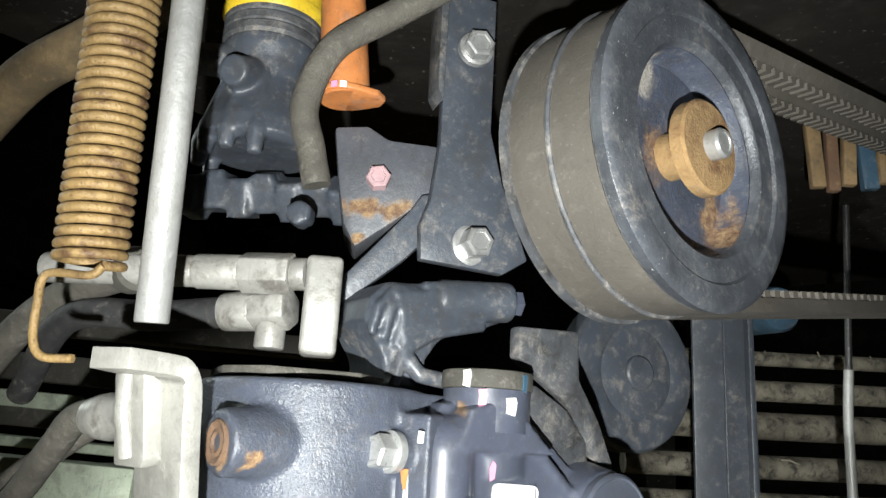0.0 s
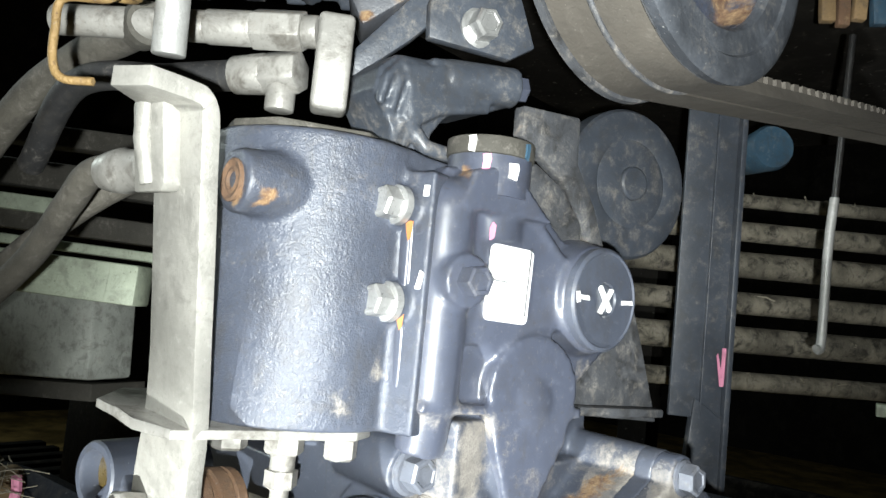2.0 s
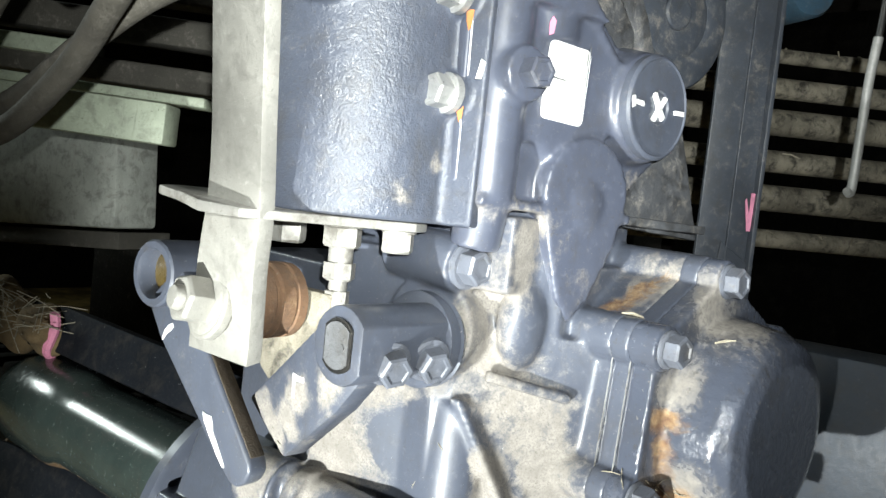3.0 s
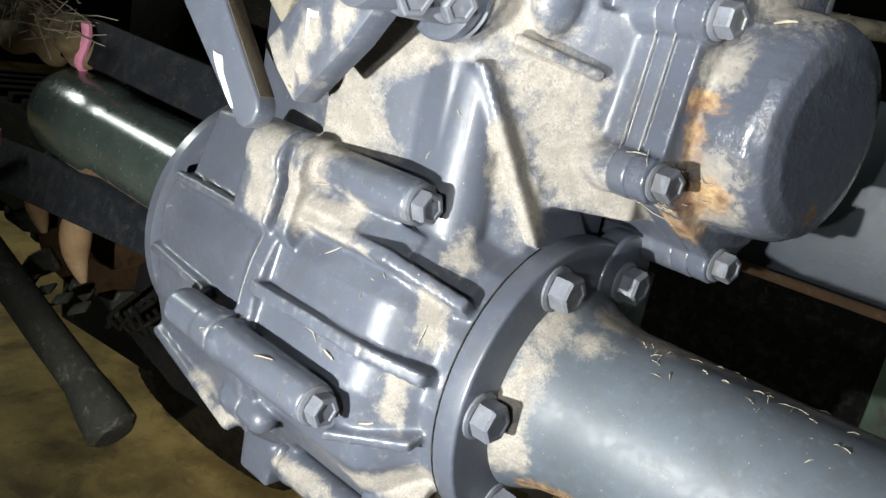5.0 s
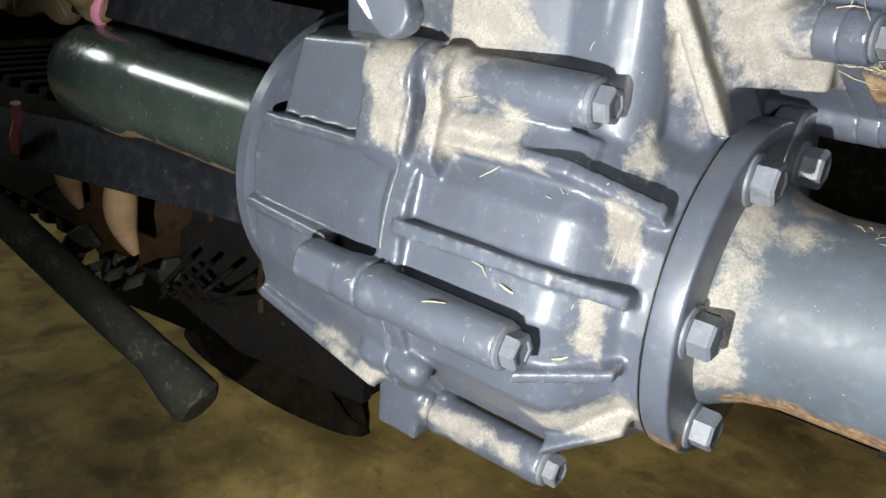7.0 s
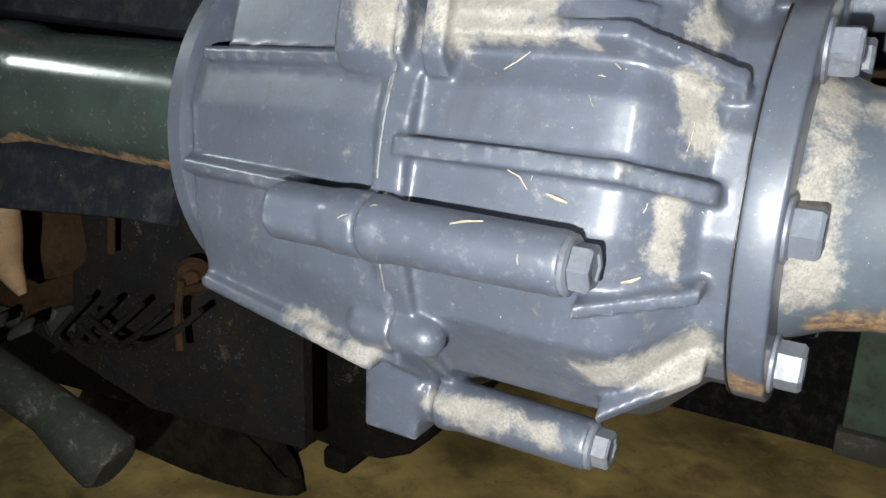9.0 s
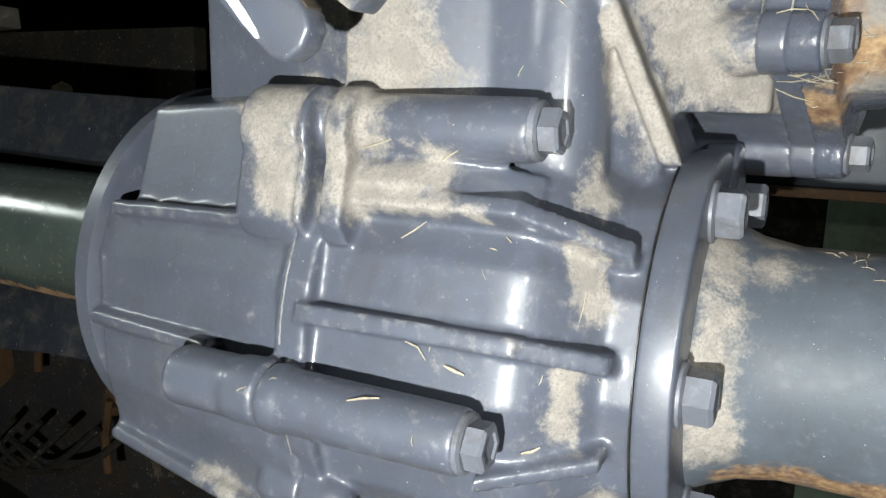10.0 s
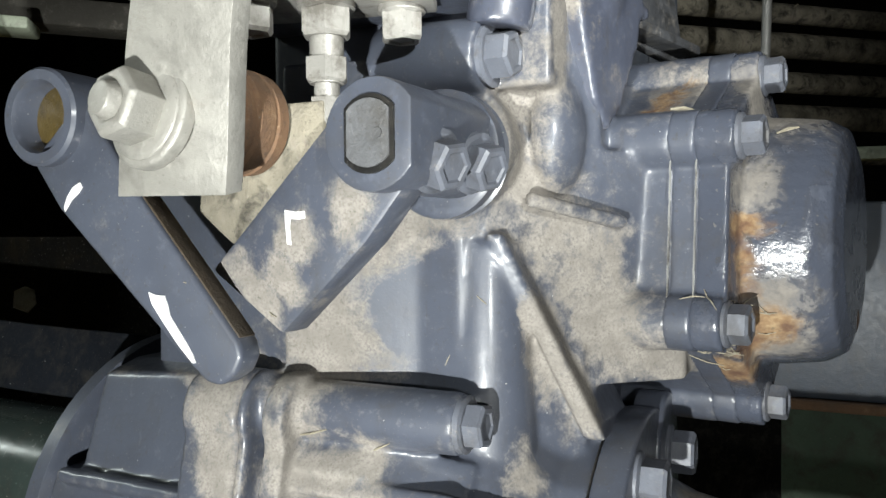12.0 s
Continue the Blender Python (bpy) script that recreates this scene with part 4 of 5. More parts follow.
for k in range(3):
    sweep(bm, [pt(-0.0355 + 0.006 * k, 0.708 - 0.002 * k, -0.027), pt(-0.0335 + 0.006 * k, 0.720, -0.0255), pt(-0.026 + 0.005 * k, 0.7285, -0.0265), pt(-0.012 + 0.004 * k, 0.7315, -0.032)], 0.0021, 10)
sweep(bm, [pt(-0.012, 0.7315, -0.027), pt(0.026, 0.7370, -0.026)], 0.0024)
sweep(bm, [pt(-0.024, 0.688, -0.027), pt(-0.020, 0.703, -0.026), pt(-0.006, 0.712, -0.026), pt(0.020, 0.7185, -0.026)], 0.0028)
sweep(bm, [pt(-0.018, 0.7000, -0.026), pt(-0.013, 0.6935, -0.024), pt(0.000, 0.692, -0.022)], 0.0036)
part("top_casting", bm, M_POST, hy, cast=0.0011, rounds=4)
bolt(hy, pt(0.0320, 0.7305, -0.0245), (0.45, 0.9, 0.05), M_PORT, af=0.0105, h=0.005, fr=0.0)
bm = bmesh.new()
PB = pn(-0.001, 0, -0.0120)
cyl(bm, PB + Vector((0, 0, 0.680)), PB + Vector((0, 0, 0.6958)), 0.0172, 0.0172, 40)
part("port_neck", bm, M_PORT, hy)
bm = bmesh.new()
cyl(bm, PB + Vector((0, 0, 0.696)), PB + Vector((0, 0, 0.7030)), 0.0180, 0.0180, 48)
part("port_band", bm, M_GRIME, hy, "dull tan metal band", bevel=0.0006)
for ang, z, w, mt in ((-34, 0.6995, 0.0016, M_WHITE), (42, 0.6990, 0.0012, M_BLUE), (-14, 0.6925, 0.0017, M_PINK), (22, 0.6900, 0.0022, M_WHITE)):
    n = Vector((0.72, -0.69, 0))
    n.rotate(Euler((0, 0, radians(ang))))
    dab(hy, PB + Vector((0, 0, z)) + n * (0.0178 if z > 0.695 else 0.0174), n, [(-w, -0.003), (w * 0.7, -0.0038), (w * 1.1, 0.001), (w * 0.8, 0.003), (-w, 0.0026), (-w * 0.8, 0)], mt, lift=0.0009)
bm = bmesh.new()
prism(bm, [(0.017, 0.7245), (0.051, 0.7265), (0.052, 0.705), (0.064, 0.688), (0.0725, 0.670), (0.0725, 0.658), (0.066, 0.658), (0.062, 0.672), (0.042, 0.697), (0.017, 0.711)], -0.022, -0.015, PN)
soften(bm, 0.0015)
part("side_bracket", bm, M_DIRTY, hy)
bm = bmesh.new()
prism(bm, [(0.012, 0.700), (0.026, 0.701), (0.044, 0.692), (0.056, 0.678), (0.056, 0.660), (0.03, 0.655), (0.012, 0.672)], -0.035, -0.013, PN)
soften(bm, 0.003)
part("shoulder", bm, M_DIRTY, hy)
bm = bmesh.new()
prism(bm, [(0.034, 0.595), (0.118, 0.590), (0.103, 0.628), (0.088, 0.662), (0.05, 0.66), (0.034, 0.63)], -0.020, -0.015, PN)
prism(bm, [(0.040, 0.5945), (0.112, 0.5935), (0.112, 0.5975), (0.040, 0.5985)], -0.016, -0.006, PN)
soften(bm, 0.001)
for a in (0.055, 0.064):
    cyl(bm, pn(a, 0.613, -0.016), pn(a, 0.613, -0.0135), 0.003, seg=20)
part("rear_bracket", bm, M_DIRTY, hy)
bm = bmesh.new()
prism(bm, [(-0.13, -0.10), (-0.105, -0.112), (-0.084, -0.108), (-0.066, -0.078), (-0.074, -0.058), (-0.13, -0.05)], 0.6955, 0.6985)
part("gasket", bm, M_GRIME, hy, bevel=0.0006)

settle(hy, (0.003, -0.001, -0.003))

# ---- elbow and hex fittings with hoses ----
ef = thing("pipe_elbow", (-0.062, -0.096, 0.70), "pale zinc hydraulic elbow fitting with pipe", "pipe fitting")
bm = bmesh.new()
m = along((-0.0635, -0.0975, 0.7225), (0.75, -0.66, 0))
box(bm, (0, 0, 0.0), (0.0135, 0.037, 0.0135), m)
soften(bm, 0.0022, 3)
part("block", bm, M_ZINC, ef)
pd = (Vector((-0.129, -0.137, 0.735)) - Vector((-0.068, -0.1015, 0.7345))).normalized()
p0 = Vector((-0.068, -0.1015, 0.7345))
for a, b, r, seg, nm in ((0.0, 0.006, 0.0062, 32, "thread"), (0.006, 0.026, 0.0082, 6, "hex_nut"), (0.026, 0.045, 0.0068, 32, "collar"), (0.045, 0.11, 0.0062, 32, "pipe")):
    bm = bmesh.new()
    cyl(bm, p0 + pd * a, p0 + pd * b, r, r, seg)
    part(nm, bm, M_ZINC, ef, bevel=0.0007)
settle(ef, (-0.009, 0.004, -0.004))
hx = thing("hex_fitting", (-0.095, -0.095, 0.70), "pale zinc hex hose fitting on the pump top", "pipe fitting")
h0, h1 = Vector((-0.083, -0.091, 0.7165)), Vector((-0.112, -0.104, 0.7145))
hd = (h1 - h0).normalized()
bm = bmesh.new()
cyl(bm, h0, h0 + hd * 0.016, 0.0092, 0.0092, 6)
part("hex_nut", bm, M_ZINC, hx, bevel=0.0012)
bm = bmesh.new()
cyl(bm, h0 + hd * 0.015, h0 + hd * 0.030, 0.0085, 0.0078, 24)
part("ferrule", bm, M_ZINC, hx, bevel=0.001)
bm = bmesh.new()
cyl(bm, h0 + hd * 0.008 - Vector((0, 0, 0.004)), h0 + hd * 0.008 - Vector((0, 0, 0.016)), 0.006, 0.006, 24)
part("stem", bm, M_ZINC, hx, bevel=0.001)
bm = bmesh.new()
sweep(bm, spline([h0 + hd * 0.029, h0 + hd * 0.06, (-0.19, -0.13, 0.712), (-0.25, -0.12, 0.68)]), 0.0065)
part("hose", bm, M_BLACK, hx)


settle(hx, (-0.014, 0.003, 0.004))


def hose(name, pts, r, mat, label, n=10):
    """A hose with a crimped sleeve at its first end."""
    th = thing(name, pts[0], label, "hose", "hoses")
    line = spline(pts, n)
    bm = bmesh.new()
    sweep(bm, line, r, 18)
    part("rubber", bm, mat, th)
    bm = bmesh.new()
    lathe(bm, [(-0.001, r * 1.1), (0.003, r * 1.22), (0.010, r * 1.2), (0.0115, r * 1.04)], line[0], line[2] - line[0], 24)
    part("crimp", bm, M_GRIME, th)
    return th


hose("hydraulic_hose", [(-0.150, -0.120, 0.676), (-0.172, -0.129, 0.674), (-0.196, -0.127, 0.661), (-0.238, -0.124, 0.634), (-0.290, -0.130, 0.604), (-0.36, -0.135, 0.595)], 0.0062, M_HOSE, "dusty grey rubber hydraulic hose")
hose("hydraulic_hose", [(-0.185, -0.08, 0.690), (-0.215, -0.10, 0.672), (-0.253, -0.112, 0.648), (-0.30, -0.12, 0.622), (-0.38, -0.13, 0.60)], 0.0062, M_HOSE, "dusty grey rubber hydraulic hose")
settle(hose("hydraulic_hose", [(-0.128, -0.137, 0.735), (-0.161, -0.130, 0.737), (-0.197, -0.130, 0.733), (-0.244, -0.133, 0.716), (-0.307, -0.136, 0.670), (-0.34, -0.138, 0.63)], 0.0078, M_HOSE, "dusty grey rubber hydraulic hose"), (-0.009, 0.004, -0.004))
settle(hose("rubber_hose", [(-0.33, -0.15, 0.79), (-0.275, -0.140, 0.826), (-0.229, -0.126, 0.842), (-0.18, -0.11, 0.865), (-0.15, -0.10, 0.90)], 0.0125, M_CRUMB, "thick mud-brown rubber hose"), (0, 0, 0.022))
settle(hose("rubber_hose", [(-0.03, -0.03, 0.875), (-0.076, -0.052, 0.850), (-0.096, -0.068, 0.832), (-0.106, -0.073, 0.805), (-0.105, -0.068, 0.785), (-0.103, -0.064, 0.768)], 0.0066, M_HOSE, "dusty grey rubber breather hose"), (-0.008, -0.006, 0.012))
hf = thing("hose_ferrule", (-0.158, -0.115, 0.675), "pale crimped metal hose ferrule", "pipe fitting")
bm = bmesh.new()
lathe(bm, [(0, 0.009), (0.006, 0.0095), (0.008, 0.0082), (0.02, 0.0085), (0.022, 0.0095), (0.028, 0.009), (0.034, 0.0078)], (-0.132, -0.122, 0.6755), (-1, -0.14, -0.04), 28)
part("crimp", bm, M_ZINC, hf)

# ---- pull rod and spring ----
rd = thing("pull_rod", (-0.072, -0.148, 0.709), "pale grey steel pull rod", "rod")
bm = bmesh.new()
cyl(bm, (-0.072, -0.148, 0.7095), (-0.0595, -0.1612, 0.87), 0.0054, seg=40)
part("rod", bm, M_ROD, rd, bevel=0.0006)
settle(rd, (-0.0105, -0.0063, -0.006))

sp = thing("return_spring", (-0.085, -0.17, 0.70), "rusty tension spring hooked on the brake arm", "spring")
bm = bmesh.new()
a, b = Vector((-0.0875, -0.171, 0.7255)), Vector((-0.0745, -0.182, 0.86))
ma = along(a, b - a)
turns, per = 38, 18
length = (b - a).length
pts = []
for k in range(turns * per + 1):
    t = k / per
    pts.append(ma @ Vector((0.0098 * math.cos(t * 6.283185), 0.0098 * math.sin(t * 6.283185), t / turns * length)))
sweep(bm, pts, 0.00165, 8)
part("coil", bm, M_SPRING, sp, sharp=60)
bm = bmesh.new()
sweep(bm, spline([pts[0], pts[0] + Vector((-0.004, -0.002, -0.003)), (-0.0965, -0.1795, 0.722), (-0.0972, -0.1803, 0.712), (-0.0965, -0.1800, 0.702), (-0.0930, -0.1780, 0.6965), (-0.0850, -0.172, 0.6962)], 8), 0.0014, 8)
part("hook", bm, M_SPRING, sp, sharp=60)
settle(sp, (-0.006, -0.001, -0.006))

# ---- oil filler, orange pipe and mount ----
of = thing("oil_filler", (-0.18, -0.04, 0.74), "grey cast filler neck with a yellow cap", "filler")
bm = bmesh.new()
c = Vector((-0.176, -0.048, 0))
lathe(bm, [(0.783, 0.030), (0.786, 0.0345), (0.795, 0.0335), (0.812, 0.027), (0.822, 0.0235), (0.832, 0.0235), (0.840, 0.0262), (0.846, 0.0262)], c, (0, 0, 1), 40)
cyl(bm, (-0.182, -0.065, 0.834), (-0.200, -0.083, 0.834), 0.0095, 0.0088)
cyl(bm, (-0.170, -0.06, 0.822), (-0.158, -0.083, 0.815), 0.012, 0.008)
for a in (200, 236, 262, 292, 320):
    q = (-0.176 + 0.031 * math.cos(radians(a)), -0.048 + 0.031 * math.sin(radians(a)), 0.786)
    sweep(bm, [(-0.176 + 0.022 * math.cos(radians(a)), -0.048 + 0.022 * math.sin(radians(a)), 0.824), q, (q[0], q[1], 0.779 - 0.003 * (a % 3))], 0.004, 8, [0.003, 0.0055, 0.004])
part("neck", bm, M_POST, of, cast=0.0013, rounds=3)
bm = bmesh.new()
lathe(bm, [(0.845, 0.0262), (0.847, 0.0275), (0.851, 0.0275), (0.852, 0.0268), (0.853, 0.0275), (0.857, 0.0275), (0.858, 0.0268), (0.859, 0.0278), (0.863, 0.0278), (0.864, 0.025)], c, (0, 0, 1), 56)
part("collar", bm, M_DIRTY, of, "dusty grey ribbed collar")
bm = bmesh.new()
lathe(bm, [(0.861, 0.028), (0.864, 0.0295), (0.868, 0.0295), (0.8685, 0.028), (0.895, 0.028), (0.898, 0.025)], c, (0, 0, 1), 48)
part("cap", bm, M_YELLOW, of, "bright yellow plastic cap")
bm = bmesh.new()
for k in range(7):
    box(bm, (-0.215 + k * 0.012, -0.06 + k * 0.008, 0.762 + 0.004 * (k % 2)), (0.012, 0.02, 0.022), pose(0, 0, 0, 8 * k, 0, 30))
cyl(bm, (-0.135, -0.045, 0.742), (-0.128, -0.055, 0.742), 0.007, 0.007, 6)
part("lower_casting", bm, M_POST, of, cast=0.0018, rounds=2)
settle(of, (0.010, -0.016, 0.018), 0.92, (c.x, c.y, 0.861))
op = thing("orange_pipe", (-0.115, -0.043, 0.80), "orange-brown painted pipe with a bolted flange", "pipe")
bm = bmesh.new()
cyl(bm, (-0.114, -0.040, 0.808), (-0.118, -0.046, 0.875), 0.0118, 0.0105, 32)
part("pipe", bm, M_ORANGE, op)
bm = bmesh.new()
prism(bm, arc(0, 0, 0.0132, 60, 300, 12) + [(0.016, -0.0065), (0.019, 0.0), (0.016, 0.0065)], 0.8082, 0.8115, Matrix.Translation((-0.1135, -0.0405, 0)) @ pose(0, 0, 0, 0, 0, 42))
fl = part("flange", bm, M_ORANGE, op, bevel=0.001)
for ang, mt in ((-66, M_PINK), (-48, M_WHITE)):
    n = Vector((math.cos(radians(ang)), math.sin(radians(ang)), 0))
    dab(fl, Vector((-0.1135, -0.0405, 0.8098)) + n * 0.0133, n, [(-0.0015, -0.0015), (0.0015, -0.0016), (0.0015, 0.0015), (-0.0015, 0.0015)], mt)
settle(op, (0.003, -0.018, 0.018))
mo = thing("pump_mount", (-0.095, -0.035, 0.75), "grey cast mount block with a pink-marked bolt", "mount")
bm = bmesh.new()
m = along((-0.096, -0.040, 0.0), (0.72, -0.69, 0))
prism(bm, [(-0.026, 0.802), (-0.01, 0.804), (0.0, 0.798), (0.024, 0.797), (0.026, 0.76), (0.012, 0.763), (-0.012, 0.744), (-0.018, 0.755), (-0.022, 0.775)], -0.03, 0.0, m)
soften(bm, 0.002)
part("block", bm, surface("grey_paint_rust_runs", (0.085, 0.09, 0.105), 0.5, dust=0.25, grain=0.3, rusty=[((-0.112, -0.057, 0.7735), (-0.090, -0.035, 0.7765), 0.0055), ((-0.105, -0.05, 0.758), 0.004)]), mo)
bolt(mo, (-0.0985, -0.0425, 0.777), (0.72, -0.69, 0.05), surface("pink_marked_bolt", (0.55, 0.36, 0.38), 0.5, dust=0.3, grain=0.2), af=0.010, h=0.005, fr=0.0, label="pink-marked bolt")
bm = bmesh.new()
prism(bm, [(0.012, 0.762), (0.017, 0.770), (0.026, 0.772), (0.026, 0.755), (0.01, 0.738), (-0.02, 0.712), (-0.03, 0.712)], 0.0, 0.006, m)
part("strut", bm, M_POST, mo, bevel=0.001)

settle(mo, (-0.002, 0, 0.012))

# ---- idler pulley on its arm, with two toothed belts ----
PC = Vector((0.0472, -0.0209, 0.782))
arm = thing("belt_tensioner", (-0.06, -0.01, 0.74), "slate-painted steel idler arm with two bolts", "bracket")
m = along((-0.067, -0.0125, 0.0), (0.86, -0.51, 0))
bm = bmesh.new()
prism(bm, [(-0.022, 0.744), (0.018, 0.742), (0.03, 0.75), (0.016, 0.785), (0.009, 0.81), (0.009, 0.88), (-0.017, 0.88), (-0.016, 0.80), (-0.019, 0.772), (-0.023, 0.76)], -0.006, 0.0, m)
soften(bm, 0.001)
part("plate", bm, M_POST, arm)
bm = bmesh.new()
prism(bm, [(-0.020, 0.825), (-0.017, 0.82), (-0.017, 0.88), (-0.021, 0.88)], -0.012, 0.004, m)
part("edge_flange", bm, M_DIRTY, arm, bevel=0.0005)
bolt(arm, (-0.0672, -0.0105, 0.7535), (0.9, -0.4, 0.03), M_WBOLT, af=0.0125, h=0.009, fr=0.0095, label="rust-speckled zinc bolt")
bolt(arm, (-0.065, -0.0165, 0.849), (0.86, -0.51, 0.03), M_WBOLT, af=0.0125, h=0.006, fr=0.0085, label="zinc bolt")
settle(arm, (0.002, -0.005, 0.006))
pu = thing("idler_pulley", (0.012, -0.020, 0.717), "worn slate idler pulley with a rusty hub", "pulley")
M_RIM = surface("worn_pulley_rim", (0.085, 0.092, 0.105), 0.42, metal=0.2, dust=0.36, rust=0.12, grain=0.35, dark=0.5, chips=0.5, mottle=0.7, grime=(0.045, 0.05, 0.06), runs=0.5)
M_WEB = surface("stained_pulley_web", (0.055, 0.064, 0.09), 0.42, dust=0.2, grain=0.5, dark=0.6, chips=0.3, mottle=0.4,
                rusty=[((0.033, -0.028, 0.782), 0.009), ((0.040, 0.010, 0.768), (0.040, 0.006, 0.750), 0.007)], rust=0.05, spots=[((0.032, -0.036, 0.808), 0.006)])
M_HUB = surface("orange_rust_washer", (0.25, 0.155, 0.065), 0.9, dust=0.15, rust=0.3, grain=0.7, mottle=0.85, grime=(0.10, 0.042, 0.015))
bm = bmesh.new()
lathe(bm, [(-0.0470, 0.050), (-0.0455, 0.0605), (-0.0425, 0.0602), (-0.0425, 0.052), (-0.0255, 0.052), (-0.0253, 0.0592), (-0.0246, 0.0598), (-0.0238, 0.0598), (-0.0231, 0.0592), (-0.0229, 0.052), (-0.007, 0.052), (-0.006, 0.0590), (-0.0055, 0.0590), (-0.0055, 0.0446), (-0.0470, 0.0446)], PC, AX, 96, closed=True)
part("drum", bm, M_DIRTY, pu, sharp=40)
bm = bmesh.new()
lathe(bm, [(-0.0052, 0.0592), (-0.001, 0.0600), (0.0, 0.0590), (0.0006, 0.0560), (0.0, 0.0500), (-0.0012, 0.0490), (-0.0014, 0.0405), (-0.0026, 0.0392), (-0.0052, 0.0388)], PC, AX, 96, closed=True)
part("rim", bm, M_RIM, pu, "worn light grey rim", sharp=40)
bm = bmesh.new()
lathe(bm, [(-0.02, 0.0390), (-0.0054, 0.0390), (-0.0054, 0.0386), (-0.0145, 0.0376), (-0.016, 0.0362), (-0.016, 0.030), (-0.0165, 0.020), (-0.0165, 0.0)], PC, AX, 96)
part("web", bm, M_WEB, pu, "dark web with rust stains", sharp=40)
bm = bmesh.new()
lathe(bm, [(-0.0185, 0.009), (-0.0045, 0.009), (-0.0045, 0.0178), (0.0000, 0.0178), (0.0010, 0.0168), (0.0015, 0.0)], PC, AX, 40)
part("hub_washer", bm, M_HUB, pu, "rusty hub washer")
bm = bmesh.new()
lathe(bm, [(-0.009, 0.0056), (0.0058, 0.0056), (0.0068, 0.0048), (0.0068, 0.0038), (0.0063, 0.0036), (0.0063, 0.0)], PC, AX, 32)
part("axle_pin", bm, M_WBOLT, pu, "bright steel pin end", sharp=25)
settle(pu, size=1.015, about=PC)
side, upv = Vector((0.17, 0.985, 0)).normalized(), Vector((0, 0, 1))


def belt(s0, s1):
    """A toothed belt: round the front of the pulley and back along two strands."""
    th = thing("drive_belt", PC + AX * (s0 + s1) / 2 + Vector((0, 0.1, -0.06)), "brown rubber V-belt with moulded teeth", "belt", "drive belts")
    ri, ro = 0.0525, 0.0586
    line = []
    far_u, far_l = Vector((0.42, 0.06)), Vector((0.42, 0.063))
    for k in range(41):
        a = radians(98 + (278 - 98) * k / 40)
        line.append((Vector((math.cos(a), math.sin(a))), None))
    top, bot = line[0][0], line[-1][0]
    ctr = [(far_u + top * (ri + ro) / 2 - Vector((0, 0)), top)] + [(n * (ri + ro) / 2, n) for n, _ in line] + [(far_l + bot * (ri + ro) / 2, bot)]
    bm = bmesh.new()
    rings = []
    for c2, n in ctr:
        ring = []
        for r, w in ((-1, 0.30), (-1, -0.30), (1, -0.5), (1, 0.5)):
            q = c2 + n * r * (ro - ri) / 2
            ring.append(bm.verts.new(PC + AX * ((s0 + s1) / 2 + w * (s1 - s0)) + side * q.x + upv * q.y))
        rings.append(ring)
    for p, q in zip(rings, rings[1:]):
        for k in range(4):
            bm.faces.new((p[k], p[(k + 1) % 4], q[(k + 1) % 4], q[k]))
    bm.faces.new(rings[0][::-1])
    bm.faces.new(rings[-1])
    part("band", bm, M_BELT, th, sharp=30)
    bm = bmesh.new()
    for start, n, far in ((ctr[1][0], top, far_u), (ctr[-2][0], bot, far_l)):
        for k in range(52):
            c2 = start + far * ((k + 0.5) / 52) - n * ((ro - ri) / 2 + 0.0016)
            q = PC + AX * (s0 + s1) / 2 + side * c2.x + upv * c2.y
            box(bm, q, (abs(s1 - s0) * 0.52, 0.0045, 0.0034), pose(0, 0, 0, 8, 0, -9.8))
    tagged(part("teeth", bm, M_BELT, th), kind="stuff")
    settle(th, size=1.015, about=PC)


belt(-0.0231, -0.0065)
belt(-0.0423, -0.0254)

# ---- disc pulley behind ----
dp = thing("disc_pulley", (-0.06, 0.15, 0.66), "plain grey pressed steel disc pulley", "pulley")
DC, DD = Vector((-0.063, 0.146, 0.719)), (0.93, -0.37, 0)
bm = bmesh.new()
lathe(bm, [(-0.02, 0.03), (-0.012, 0.0385), (-0.002, 0.0385), (0.0002, 0.0370), (0.0010, 0.0340), (0.0016, 0.025), (0.0008, 0.0225), (0.0016, 0.020), (0.002, 0)], DC, DD, 64)
part("disc", bm, M_POST, dp)
bm = bmesh.new()
lathe(bm, [(0.0, 0.009), (0.0035, 0.0085), (0.0042, 0.0075), (0.0042, 0.0)], DC, DD, 32)
part("hub_nut", bm, M_POST, dp)
settle(dp, size=1.2, about=DC)

# ---- frame round the gearbox ----
po = thing("frame_post", (-0.06, 0.23, 0.40), "dark slate steel channel post of the chassis", "post")
m = along((-0.065, 0.225, 0.0), (0.69, -0.72, 0))
bm = bmesh.new()
prism(bm, [(-0.018, 0.56), (0.021, 0.56), (0.021, 0.945), (-0.018, 0.945)], -0.004, 0.0, m)
part("web", bm, M_POST, po, bevel=0.0008)
bm = bmesh.new()
prism(bm, [(0.021, 0.50), (0.0245, 0.50), (0.0245, 0.945), (0.021, 0.945)], -0.035, 0.006, m)
part("flange", bm, M_POST, po, bevel=0.0008)
bm = bmesh.new()
prism(bm, [(0.004, 0.56), (0.0055, 0.56), (0.0055, 0.945), (0.004, 0.945)], 0.0, 0.0025, m)
part("seam_rib", bm, M_POST, po, bevel=0.0005)
bm = bmesh.new()
prism(bm, [(0.028, 0.50), (0.038, 0.50), (0.038, 0.945), (0.028, 0.945)], -0.03, -0.02, m)
part("inner_channel", bm, M_POST, po, bevel=0.0008)
bm = bmesh.new()
prism(bm, [(0.0, 0.575), (0.0215, 0.56), (0.028, 0.50), (0.045, 0.47), (0.02, 0.47), (-0.004, 0.53)], -0.006, 0.002, m)
part("gusset", bm, M_POST, po, bevel=0.001)
